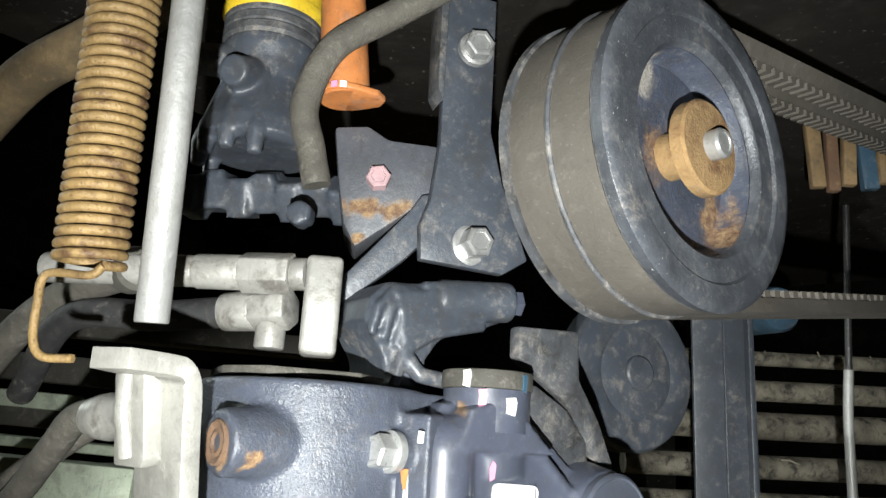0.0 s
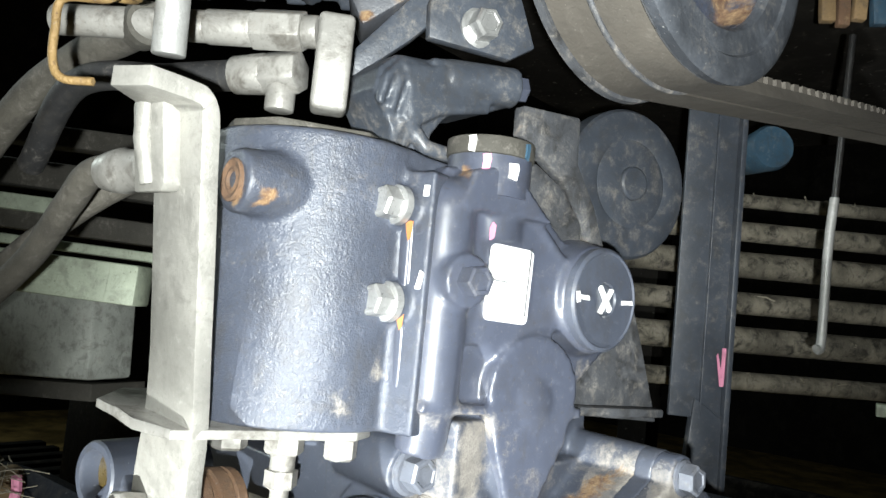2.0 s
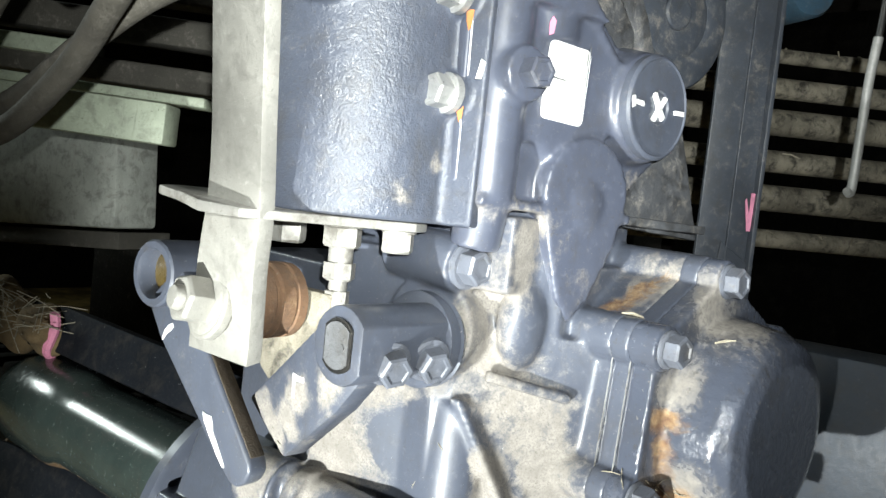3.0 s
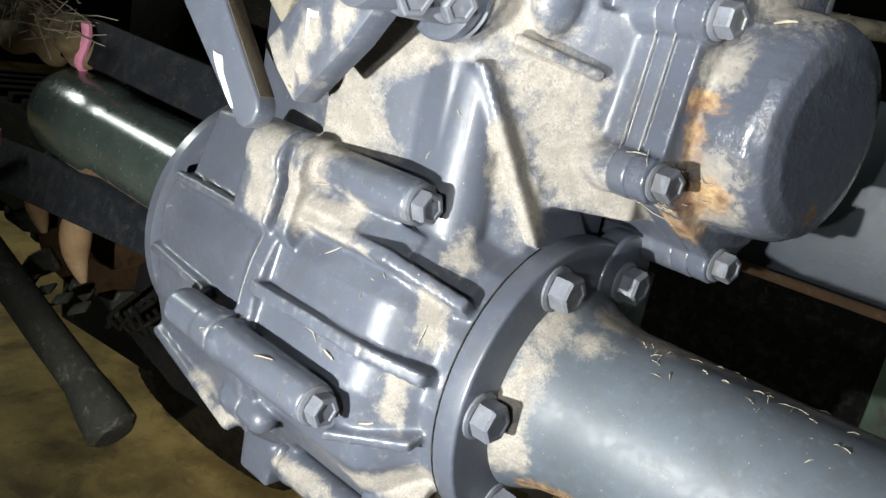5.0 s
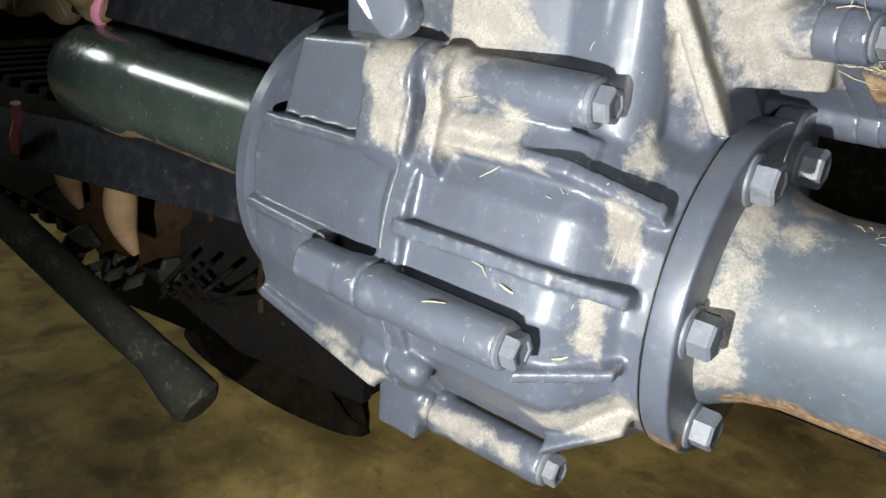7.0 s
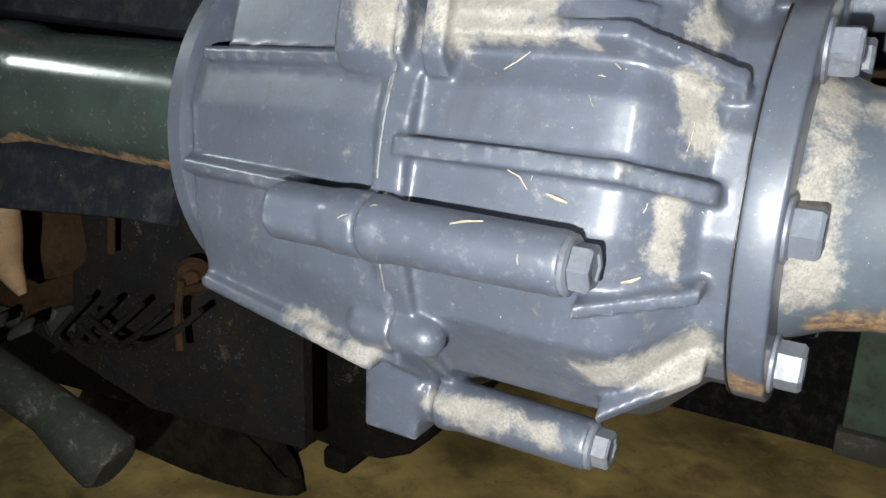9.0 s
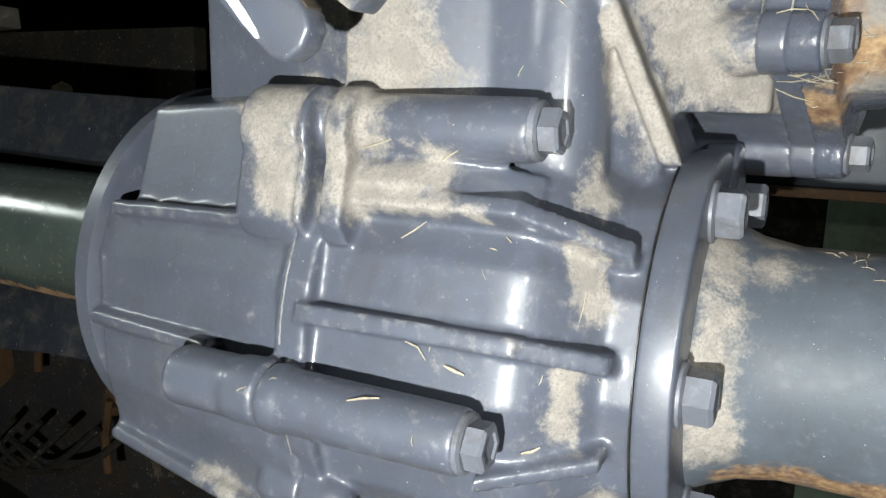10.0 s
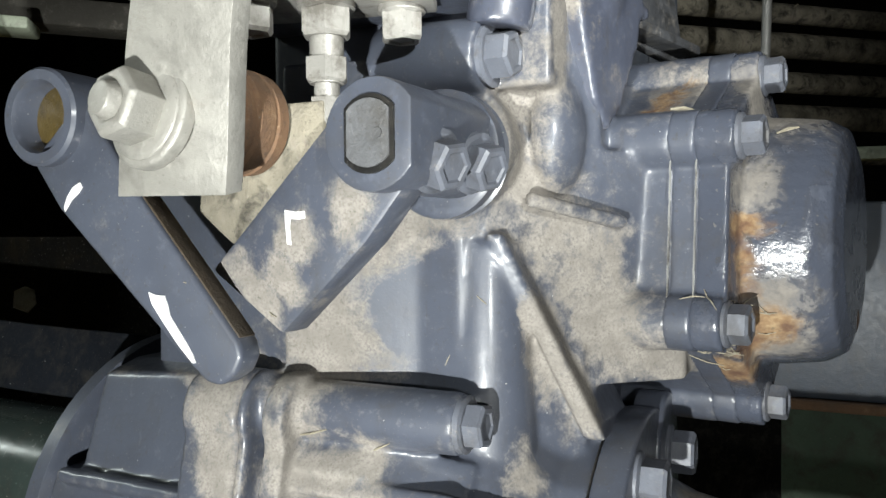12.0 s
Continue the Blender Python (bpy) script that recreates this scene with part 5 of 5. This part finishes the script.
dab(po, m @ Vector((0.019, 0.600, 0.0025)), (0.69, -0.72, 0), [(-0.0015, -0.016), (0.0015, -0.016), (0.002, 0.012), (-0.001, 0.012), (-0.001, -0.004), (-0.004, 0.008), (-0.005, 0.006)], M_PINK)

settle(po, (0.002, 0.053, 0.012))

rl = thing("chassis_beam", (0.2, 0.2, 0.425), "slate chassis beam with a rusty lower edge", "beam", "chassis beams")
bm = bmesh.new()
box(bm, (0.215, 0.205, 0.479), (0.66, 0.05, 0.104))
part("web", bm, surface("blue_slate_beam", (0.035, 0.045, 0.062), 0.5, dust=0.08, rust=0.05, grain=0.2), rl, bevel=0.002)
bm = bmesh.new()
box(bm, (0.215, 0.178, 0.4245), (0.66, 0.01, 0.005))
part("lower_edge", bm, M_RUST, rl, "rusty lower edge", bevel=0.001)
lb = thing("chassis_beam", (-0.45, -0.03, 0.515), "dusty grey chassis beam", "beam", "chassis beams")
bm = bmesh.new()
box(bm, (-0.61, -0.068, 0.543), (0.48, 0.04, 0.075), pose(0, 0, 0, 0, -4, 16))
part("web", bm, surface("pale_beam_paint", (0.42, 0.44, 0.40), 0.6, dust=0.3, rust=0.1, grain=0.35, mottle=0.5), lb, bevel=0.003)
bm = bmesh.new()
box(bm, (-0.61, -0.058, 0.497), (0.48, 0.05, 0.012), pose(0, 0, 0, 0, -4, 16))
part("lower_edge", bm, M_GRIME, lb, bevel=0.001)
settle(lb, (0, 0, 0.042), 1.35, (0.1315, -0.291, 0.603))
for x, y, z, l, h, mt in ((-0.50, -0.06, 0.632, 0.28, 0.030, M_PALE), (-0.53, -0.02, 0.655, 0.30, 0.008, M_PALE), (-0.60, -0.03, 0.69, 0.2, 0.014, M_PALE)):
    bm = bmesh.new()
    box(bm, (x, y, z), (l, 0.03, h), pose(0, 0, 0, 0, 2, 38))
    tagged(part("steel_plank", bm, mt, bevel=0.002), "pale green-grey painted steel plank", "plank", "background planks")
for x, y, z, l, h in ((-0.55, 0.02, 0.675, 0.5, 0.02), (-0.55, 0.03, 0.715, 0.5, 0.024), (-0.6, 0.06, 0.76, 0.5, 0.02)):
    bm = bmesh.new()
    box(bm, (x, y, z), (l, 0.03, h), pose(0, 0, 0, 0, 2, 38))
    tagged(part("floor_bar", bm, M_GRIME, bevel=0.003), "grimy black chassis bar", "bar", "background bars")
for k, (z, h, mt) in enumerate(((0.768, 0.014, M_FILTH), (0.737, 0.020, M_FILTH), (0.704, 0.026, M_FILTH), (0.666, 0.022, M_FILTH), (0.630, 0.026, M_FILTH), (0.590, 0.018, M_FILTH))):
    bm = bmesh.new()
    cyl(bm, Vector((-0.2, 0.40, z)), Vector((0.12, 0.70, z + 0.006)), h / 2, seg=20)
    tagged(part("steel_pipe", bm, mt), "grimy straw-littered steel pipe", "pipe", "background pipes")
random.seed(3)
bm = bmesh.new()
for k in range(150):
    u, z = random.random(), random.choice((0.768, 0.737, 0.704, 0.666, 0.630, 0.590))
    p = Vector((-0.2 + 0.32 * u, 0.40 + 0.30 * u, z + 0.008)) + Vector((0.7, -0.7, 0)) * random.uniform(0.0, 0.012)
    d = Vector((random.gauss(0, 1), random.gauss(0, 1), random.gauss(0, 0.5))).normalized() * random.uniform(0.003, 0.016)
    sweep(bm, [p - d * 0.6, p + Vector((0, 0, random.uniform(-0.002, 0.002))), p + d * 0.5], random.uniform(0.0003, 0.0009), 4)
tagged(part("straw_litter", bm, M_STRAW), "straw and chaff caught on the grimy pipes", "straw", kind="stuff")
hk = thing("hook_rod", (-0.03, 0.36, 0.61), "thin grey hanging steel rod", "rod")
bm = bmesh.new()
sweep(bm, spline([(-0.0235, 0.351, 0.715), (-0.026, 0.352, 0.68), (-0.028, 0.356, 0.615), (-0.030, 0.352, 0.609)], 6), 0.0032, 12)
part("rod", bm, M_ROD, hk)
# added stub: the rod's top is lost in shadow, put here into its black
bm = bmesh.new()
cyl(bm, (-0.0235, 0.351, 0.712), (-0.017, 0.348, 0.83), 0.0024, 0.0024, 12)
part("sleeve", bm, M_GASKET_SHADE, hk, "added upper end, black for the shadow it hangs in")
settle(hk, (0.043, -0.055, 0.021))
M_TANWOOD = surface("dirty_tan_wood", (0.26, 0.17, 0.08), 0.8, dust=0.2, grain=0.5, mottle=0.6)
for k, (w, mt, tone) in enumerate(((0.011, M_TANWOOD, "tan"), (0.009, M_RUST, "rust-brown"), (0.010, M_TANWOOD, "tan"), (0.012, M_BLUE, "dark blue"), (0.010, M_TANWOOD, "tan"), (0.012, M_BLUE, "dark blue"))):
    bm = bmesh.new()
    u = -0.006 + 0.0115 * k
    box(bm, (u, 0.350 + 0.35 * (u + 0.006), 0.914 - 0.004 * (k % 2)), (w, 0.008, 0.055), pose(0, 0, 0, 0, 3 * (k % 3 - 1), 35))
    tagged(part("guard_slat", bm, mt, bevel=0.001), "dirty " + tone + " upright slat behind the belts", "slat", "guard slats")
bp = thing("blue_housing", (-0.02, 0.45, 0.70), "dark blue painted machine housing", "housing")
bm = bmesh.new()
lathe(bm, [(-0.05, 0.016), (0, 0.020), (0.004, 0.018), (0.004, 0.0)], (-0.055, 0.40, 0.80), (0.7, -0.7, 0), 40)
part("shell", bm, M_BLUE, bp)
gp = thing("side_panel", (0.2, 0.60, 0.25), "mottled weathered green side panel", "panel")
bm = bmesh.new()
box(bm, (0.42, 0.60, 0.22), (0.8, 0.008, 0.44))
part("sheet", bm, M_MOSS, gp, bevel=0.002)
# added sheet: the unlit open space behind the gearbox, painted black
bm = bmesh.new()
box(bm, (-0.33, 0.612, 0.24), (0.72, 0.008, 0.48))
part("unlit_sheet", bm, surface("unlit_black_sheet", (0.006, 0.006, 0.006), 0.9, spec=0.1, grain=0.3, speck=0.2), gp, "added black sheet for the unlit space behind")
for z in (0.425, 0.02):
    bm = bmesh.new()
    box(bm, (0.42, 0.595, z), (0.81, 0.022, 0.03))
    part("rail", bm, M_GRIME, gp, bevel=0.003)

# ---- added deck above, black for the unlit space there, which carries the rods ----
dk = thing("added_deck", (-0.2, 0.3, 0), "added near-black deck for the unlit space overhead, legs out of view", "deck")
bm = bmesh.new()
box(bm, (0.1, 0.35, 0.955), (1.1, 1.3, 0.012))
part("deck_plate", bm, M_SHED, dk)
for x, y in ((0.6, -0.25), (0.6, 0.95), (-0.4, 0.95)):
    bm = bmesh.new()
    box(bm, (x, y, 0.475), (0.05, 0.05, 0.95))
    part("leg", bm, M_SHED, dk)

bm = bmesh.new()
prism(bm, [(-0.008, -0.007), (0.003, -0.011), (0.009, -0.004), (0.007, 0.007), (0.0, 0.010), (-0.008, 0.006)], 0.0, 0.002, along((-0.52, 0.142, 0.466), (0.5, -0.85, 0.15)))
tagged(part("paper_scrap", bm, M_WHITE), "torn scrap of white paper caught on the guard", "scrap")
bm = bmesh.new()
box(bm, (0.10, 0.50, 0.583), (0.16, 0.02, 0.011), pose(0, 0, 0, 0, 0, 10))
tagged(part("pale_strip", bm, M_PALE, bevel=0.001), "pale green painted steel strip", "strip")

# ---- crawler drive at the far left ----
M_TAN = surface("worn_tan_rust", (0.30, 0.19, 0.10), 0.7, rust=0.4, dust=0.2, grain=0.4)
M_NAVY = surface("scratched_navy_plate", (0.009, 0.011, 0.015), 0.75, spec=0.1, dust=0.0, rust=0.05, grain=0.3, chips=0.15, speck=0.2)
# mud-flecked near black; its darkness stands for missing light under the machine
M_UNLIT = surface("muddy_unlit_black", (0.008, 0.008, 0.007), 0.8, spec=0.1, dust=0.05, rust=0.12, grain=0.8, size=2, mottle=0.5, grime=(0.02, 0.015, 0.008))
M_OLDRUST = surface("dark_old_rust", (0.045, 0.025, 0.012), 0.9, rust=0.12, grain=0.7, spec=0.1, mottle=0.6, grime=(0.01, 0.008, 0.006))
M_LEG = surface("muddy_dark_steel", (0.035, 0.036, 0.030), 0.8, spec=0.1, dust=0.3, rust=0.08, grain=0.7)
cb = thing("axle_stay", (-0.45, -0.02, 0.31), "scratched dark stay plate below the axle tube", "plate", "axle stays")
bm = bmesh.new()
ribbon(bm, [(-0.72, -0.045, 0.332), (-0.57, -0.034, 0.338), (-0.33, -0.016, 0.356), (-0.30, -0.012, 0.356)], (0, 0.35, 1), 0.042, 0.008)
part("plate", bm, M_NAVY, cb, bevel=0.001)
bm = bmesh.new()
sweep(bm, spline([(-0.548, -0.045, 0.372), (-0.552, -0.043, 0.358), (-0.560, -0.044, 0.342), (-0.566, -0.042, 0.33)], 5), 0.004, 8)
part("strap", bm, M_PINK, cb, "pink plastic strap")
ub = thing("axle_stay", (-0.45, 0.01, 0.43), "dark stay bar above the axle tube with a pink strap", "bar", "axle stays")
bm = bmesh.new()
ribbon(bm, [(-0.72, -0.02, 0.448), (-0.485, 0.009, 0.456), (-0.333, 0.019, 0.448), (-0.25, 0.025, 0.445)], (0, 0.3, 1), 0.036, 0.02)
part("bar", bm, M_NAVY, ub, bevel=0.002)
bm = bmesh.new()
sweep(bm, spline([(-0.472, -0.010, 0.474), (-0.474, -0.008, 0.462), (-0.482, -0.009, 0.444), (-0.486, -0.004, 0.436)], 5), 0.004, 8)
part("strap", bm, M_PINK, ub, "pink plastic strap")
random.seed(5)
bm = bmesh.new()
for k in range(28):
    x = random.uniform(-0.66, -0.49)
    ball(bm, (x, -0.012 + (x + 0.49) * 0.12 + random.uniform(-0.012, 0.012), 0.458 + random.uniform(-0.01, 0.018)), random.uniform(0.009, 0.017), (1.4, 1, 0.7), pose(0, 0, 0, random.uniform(0, 90), random.uniform(0, 90), 0))
tagged(part("mud_clump", bm, M_CRUMB, cast=0.003, rounds=1), "rust-brown clump of mud and chaff", "mud", kind="stuff")
bm = bmesh.new()
for k in range(140):
    x = random.uniform(-0.68, -0.46)
    p = Vector((x, -0.02 + (x + 0.49) * 0.12 + random.uniform(-0.02, 0.012), 0.468 + random.uniform(-0.015, 0.022)))
    d = Vector((random.gauss(0, 1), random.gauss(0, 1), random.gauss(0, 0.6))).normalized() * random.uniform(0.006, 0.022)
    sweep(bm, [p - d, p + Vector((0, 0, random.uniform(-0.002, 0.003))), p + d], 0.0004, 4)
tagged(part("straw_litter", bm, M_STRAW), "loose dry straw on the stay bar", "straw", kind="stuff")

cw = thing("drive_sprocket", (-0.58, 0.04, 0.15), "rusty crawler drive sprocket with worn tan teeth", "sprocket")
SC, SD = Vector((-0.585, 0.085, 0.265)), Vector((0.93, -0.33, 0.1)).normalized()
bm = bmesh.new()
lathe(bm, [(-0.02, 0.05), (0.0, 0.075), (0.004, 0.07), (0.012, 0.04), (0.03, 0.035), (0.03, 0)], SC, SD, 40)
part("hub_disc", bm, M_OLDRUST, cw)
ms = along(SC, SD)
for k in range(11):
    a = radians(360 / 11 * k + 12)
    bm = bmesh.new()
    pts = [(0.066 * math.cos(a - 0.2), 0.066 * math.sin(a - 0.2)), (0.088 * math.cos(a - 0.12), 0.088 * math.sin(a - 0.12)), (0.104 * math.cos(a), 0.104 * math.sin(a)),
           (0.088 * math.cos(a + 0.12), 0.088 * math.sin(a + 0.12)), (0.066 * math.cos(a + 0.2), 0.066 * math.sin(a + 0.2))]
    prism(bm, pts, -0.004, 0.012, ms)
    part("tooth", bm, M_LEG, cw, bevel=0.003)
for horn, wide in (([(-0.546, -0.004, 0.352), (-0.556, -0.004, 0.335), (-0.566, -0.003, 0.315), (-0.572, 0.0, 0.293), (-0.566, 0.004, 0.272)], 0.011),
                   ([(-0.470, -0.004, 0.342), (-0.477, -0.004, 0.322), (-0.484, -0.003, 0.30), (-0.488, 0.0, 0.278), (-0.480, 0.004, 0.255)], 0.012)):
    bm = bmesh.new()
    line = spline(horn, 5)
    sweep(bm, line, wide, 14, [0.001 + wide * math.sin(math.pi * min(1, (k + 0.3) / len(line))) ** 0.8 for k in range(len(line))])
    part("guide_horn", bm, M_TAN, cw, "worn tan guide horn")
tk = thing("undercarriage", (-0.5, 0.0, 0.0), "muddy black crawler undercarriage with a sloping leg", "undercarriage")
bm = bmesh.new()
sweep(bm, spline([(-0.66, -0.04, 0.27), (-0.58, -0.029, 0.238), (-0.487, -0.021, 0.208), (-0.43, -0.014, 0.188), (-0.392, -0.009, 0.170)]), 0.016, 14, None)
part("leg", bm, M_LEG, tk)
bm = bmesh.new()
lathe(bm, [(0, 0.016), (0.03, 0.02), (0.05, 0.021), (0.055, 0.016), (0.055, 0)], (-0.43, -0.014, 0.188), (0.8, 0.12, -0.45), 20)
part("leg_knob", bm, M_LEG, tk)
# added track shape: the unlit space below, put into a black solid
ct = thing("unlit_track_shape", (-0.6, 0.4, 0), "black track shape added for the unlit space under the machine", "track")
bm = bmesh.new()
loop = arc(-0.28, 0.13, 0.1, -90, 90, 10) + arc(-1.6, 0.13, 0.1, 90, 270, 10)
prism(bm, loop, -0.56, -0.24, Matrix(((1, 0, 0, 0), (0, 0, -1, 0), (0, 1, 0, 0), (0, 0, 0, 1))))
part("belt", bm, M_UNLIT, ct, bevel=0.008)
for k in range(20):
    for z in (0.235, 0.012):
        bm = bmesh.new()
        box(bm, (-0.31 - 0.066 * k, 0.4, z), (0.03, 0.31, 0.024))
        part("lug", bm, M_UNLIT, ct, bevel=0.005)
settle(ct, (-0.11, 0.02, 0))
for k in range(4):
    bm = bmesh.new()
    box(bm, (-0.56 + 0.022 * k, -0.01 + 0.006 * k, 0.228 - 0.001 * k), (0.018, 0.014, 0.003), pose(0, 0, 0, 20, -25, 35))
    part("track_lug", bm, M_LEG, tk, bevel=0.0008)
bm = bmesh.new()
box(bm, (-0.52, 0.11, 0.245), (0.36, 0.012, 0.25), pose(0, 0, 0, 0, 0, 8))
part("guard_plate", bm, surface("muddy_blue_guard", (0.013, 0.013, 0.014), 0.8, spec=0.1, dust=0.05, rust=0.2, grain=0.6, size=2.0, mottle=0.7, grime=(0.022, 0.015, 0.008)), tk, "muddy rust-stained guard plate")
# near-black sheet painting the unlit space behind the axle tube
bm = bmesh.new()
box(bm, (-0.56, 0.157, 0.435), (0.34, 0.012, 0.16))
part("unlit_backing", bm, M_UNLIT, tk)
bm = bmesh.new()
lathe(bm, [(0, 0.013), (0.004, 0.014), (0.008, 0.011), (0.006, 0.006), (0.010, 0.005), (0.011, 0)], (-0.402, 0.085, 0.262), (0.5, -0.85, 0.1), 28)
part("hinge_boss", bm, M_OLDRUST, tk, "rusty hinge boss")
bm = bmesh.new()
sweep(bm, [(-0.317, 0.06, 0.287), (-0.36, 0.065, 0.270), (-0.405, 0.075, 0.252)], 0.0035, 8)
part("rusty_edge", bm, M_OLDRUST, tk, "rusty lower edge")
bm = bmesh.new()
sweep(bm, spline([(-0.484, 0.085, 0.362), (-0.487, 0.082, 0.33), (-0.483, 0.08, 0.30), (-0.487, 0.08, 0.265)], 5), 0.003, 8)
part("rusty_wire", bm, M_OLDRUST, tk, "rusty wire")
bm = bmesh.new()
for k in range(5):
    sweep(bm, spline([(-0.37 - 0.03 * k, 0.06, 0.25 - 0.004 * k), (-0.40 - 0.03 * k, 0.05, 0.225 - 0.006 * k), (-0.44 - 0.02 * k, 0.05, 0.21 - 0.005 * k), (-0.48 - 0.012 * k, 0.05, 0.225 - 0.01 * k)], 5), 0.0025, 6)
part("wire_tangle", bm, M_UNLIT, tk, "filthy tangled wire")
bm = bmesh.new()
sweep(bm, spline([(-0.402, 0.072, 0.262), (-0.406, 0.07, 0.235), (-0.403, 0.068, 0.21)], 5), 0.003, 8)
part("rusty_strip", bm, M_OLDRUST, tk, "rusty hanging strip")
random.seed(9)
M_HEAP = surface("brown_black_mud", (0.022, 0.017, 0.010), 0.9, grain=1.0, spec=0.1, dark=0.3, mottle=0.7, grime=(0.006, 0.005, 0.004))
nx, ny = 60, 34
bm = bmesh.new()
rows = []
for a in range(nx):
    for b in range(ny):
        u, v = a / (nx - 1), b / (ny - 1)
        hump = max(0.0, 1 - (2 * u - 1) ** 2 - (2 * v - 1) ** 2) ** 0.55
        z = hump * (0.085 + 0.025 * math.sin(9 * u + 2) + 0.02 * math.sin(14 * v + 5 * u) + 0.012 * math.sin(37 * u - 21 * v)) + random.uniform(-0.006, 0.006) * hump
        rows.append(bm.verts.new((-0.76 + 0.34 * u + random.uniform(-0.002, 0.002), 0.185 + 0.07 * v, z * 0.9 - 0.004)))
for a in range(nx - 1):
    for b in range(ny - 1):
        bm.faces.new((rows[a * ny + b], rows[(a + 1) * ny + b], rows[(a + 1) * ny + b + 1], rows[a * ny + b + 1]))
tagged(part("mud_heap", bm, M_HEAP, sharp=60), "dark heap of muddy weeds beside the track", "mud", kind="stuff")

# ---- loose straw on the castings ----
random.seed(21)
deps = bpy.context.evaluated_depsgraph_get()


def lay(c, way):
    """The first surface from the point c along way: its place and normal, or nothing."""
    hit, place, normal, _, _, _ = scene.ray_cast(deps, Vector(c), Vector(way).normalized(), distance=0.35)
    return (place, normal) if hit else None


def stalk(bm, c, way, d, r, curl=0.0004):
    """A stalk of half length d (a direction) laid on the surface met from c along way."""
    found = lay(c, way)
    if not found:
        return
    p, n = found
    d = Vector(d)
    d = (d - n * d.dot(n)).normalized() * d.length
    ends = []
    for q in (p - d, p + d):
        e = lay(q + n * 0.006, -n)
        ends.append(e[0] if e and (e[0] - p).length < 1.3 * d.length else q)
    sweep(bm, [ends[0] + n * r, p + n * (r + curl), ends[1] + n * r], r, 5, [r * 0.6, r, r * 0.5])


bm = bmesh.new()
for k in range(34):
    c = (random.gauss(0.014, 0.008), random.gauss(-0.004, 0.006), 0.50)
    stalk(bm, c, (0, 0, -1), Vector((random.gauss(0, 1), random.gauss(0, 1), 0)).normalized() * random.uniform(0.0015, 0.005), random.uniform(0.00012, 0.00028), 0.0006)
tagged(part("straw_litter", bm, M_STRAW), "chaff and straw heaped on the axle tube", "straw", kind="stuff")
bm = bmesh.new()
for k in range(60):
    c = (random.uniform(0.03, 0.22), random.gauss(-0.006, 0.010), 0.46)
    stalk(bm, c, (0, 0, -1), Vector((random.gauss(0, 1), random.gauss(0, 1), 0)).normalized() * random.uniform(0.0005, 0.003), random.uniform(0.00012, 0.0003))
tagged(part("straw_litter", bm, M_STRAW), "fine chaff stuck along the axle tube", "straw", kind="stuff")
bm = bmesh.new()
for k in range(14):
    c = (random.uniform(-0.13, -0.03), -0.2, random.uniform(0.33, 0.52))
    stalk(bm, c, (0, 1, 0), Vector((random.gauss(0, 1), 0, random.gauss(0, 1))).normalized() * random.uniform(0.0004, 0.002), random.uniform(0.00012, 0.00028))
tagged(part("straw_litter", bm, M_STRAW), "specks of chaff on the gear case", "straw", kind="stuff")
for c, way, d, r in (((-0.085, -0.2, 0.388), (0, 1, 0), (0.005, 0, 0.003), 0.0007), ((-0.078, -0.2, 0.3995), (0, 1, 0), (0.003, 0, -0.004), 0.0005), ((-0.036, -0.2, 0.413), (0, 1, 0), (0.002, 0, 0.005), 0.0004),
                     ((-0.078, -0.2, 0.452), (0, 1, 0), (0.006, 0, 0.005), 0.0005), ((-0.100, -0.2, 0.455), (0, 1, 0), (0.008, 0, 0.003), 0.0006), ((-0.066, -0.2, 0.3945), (0, 1, 0), (0.004, 0, -0.001), 0.0011),
                     ((-0.045, -0.2, 0.3735), (0, 1, 0), (0.0035, 0, 0.0004), 0.0009), ((0.002, -0.006, 0.65), (0, 0, -1), (0.005, 0.002, 0), 0.0012), ((0.033, 0.014, 0.65), (0, 0, -1), (0.004, 0.003, 0), 0.0010),
                     ((0.008, -0.2, 0.472), (0, 1, 0), (0.005, 0, -0.006), 0.0004), ((-0.086, -0.2, 0.43), (0, 1, 0), (0.004, 0, 0.004), 0.0004)):
    bm = bmesh.new()
    stalk(bm, c, way, Vector(d) * 0.8, r * 0.6)
    tagged(part("straw_stalk", bm, M_STRAW), "single dry straw stalk lying on the casting", "straw", "straw stalks")
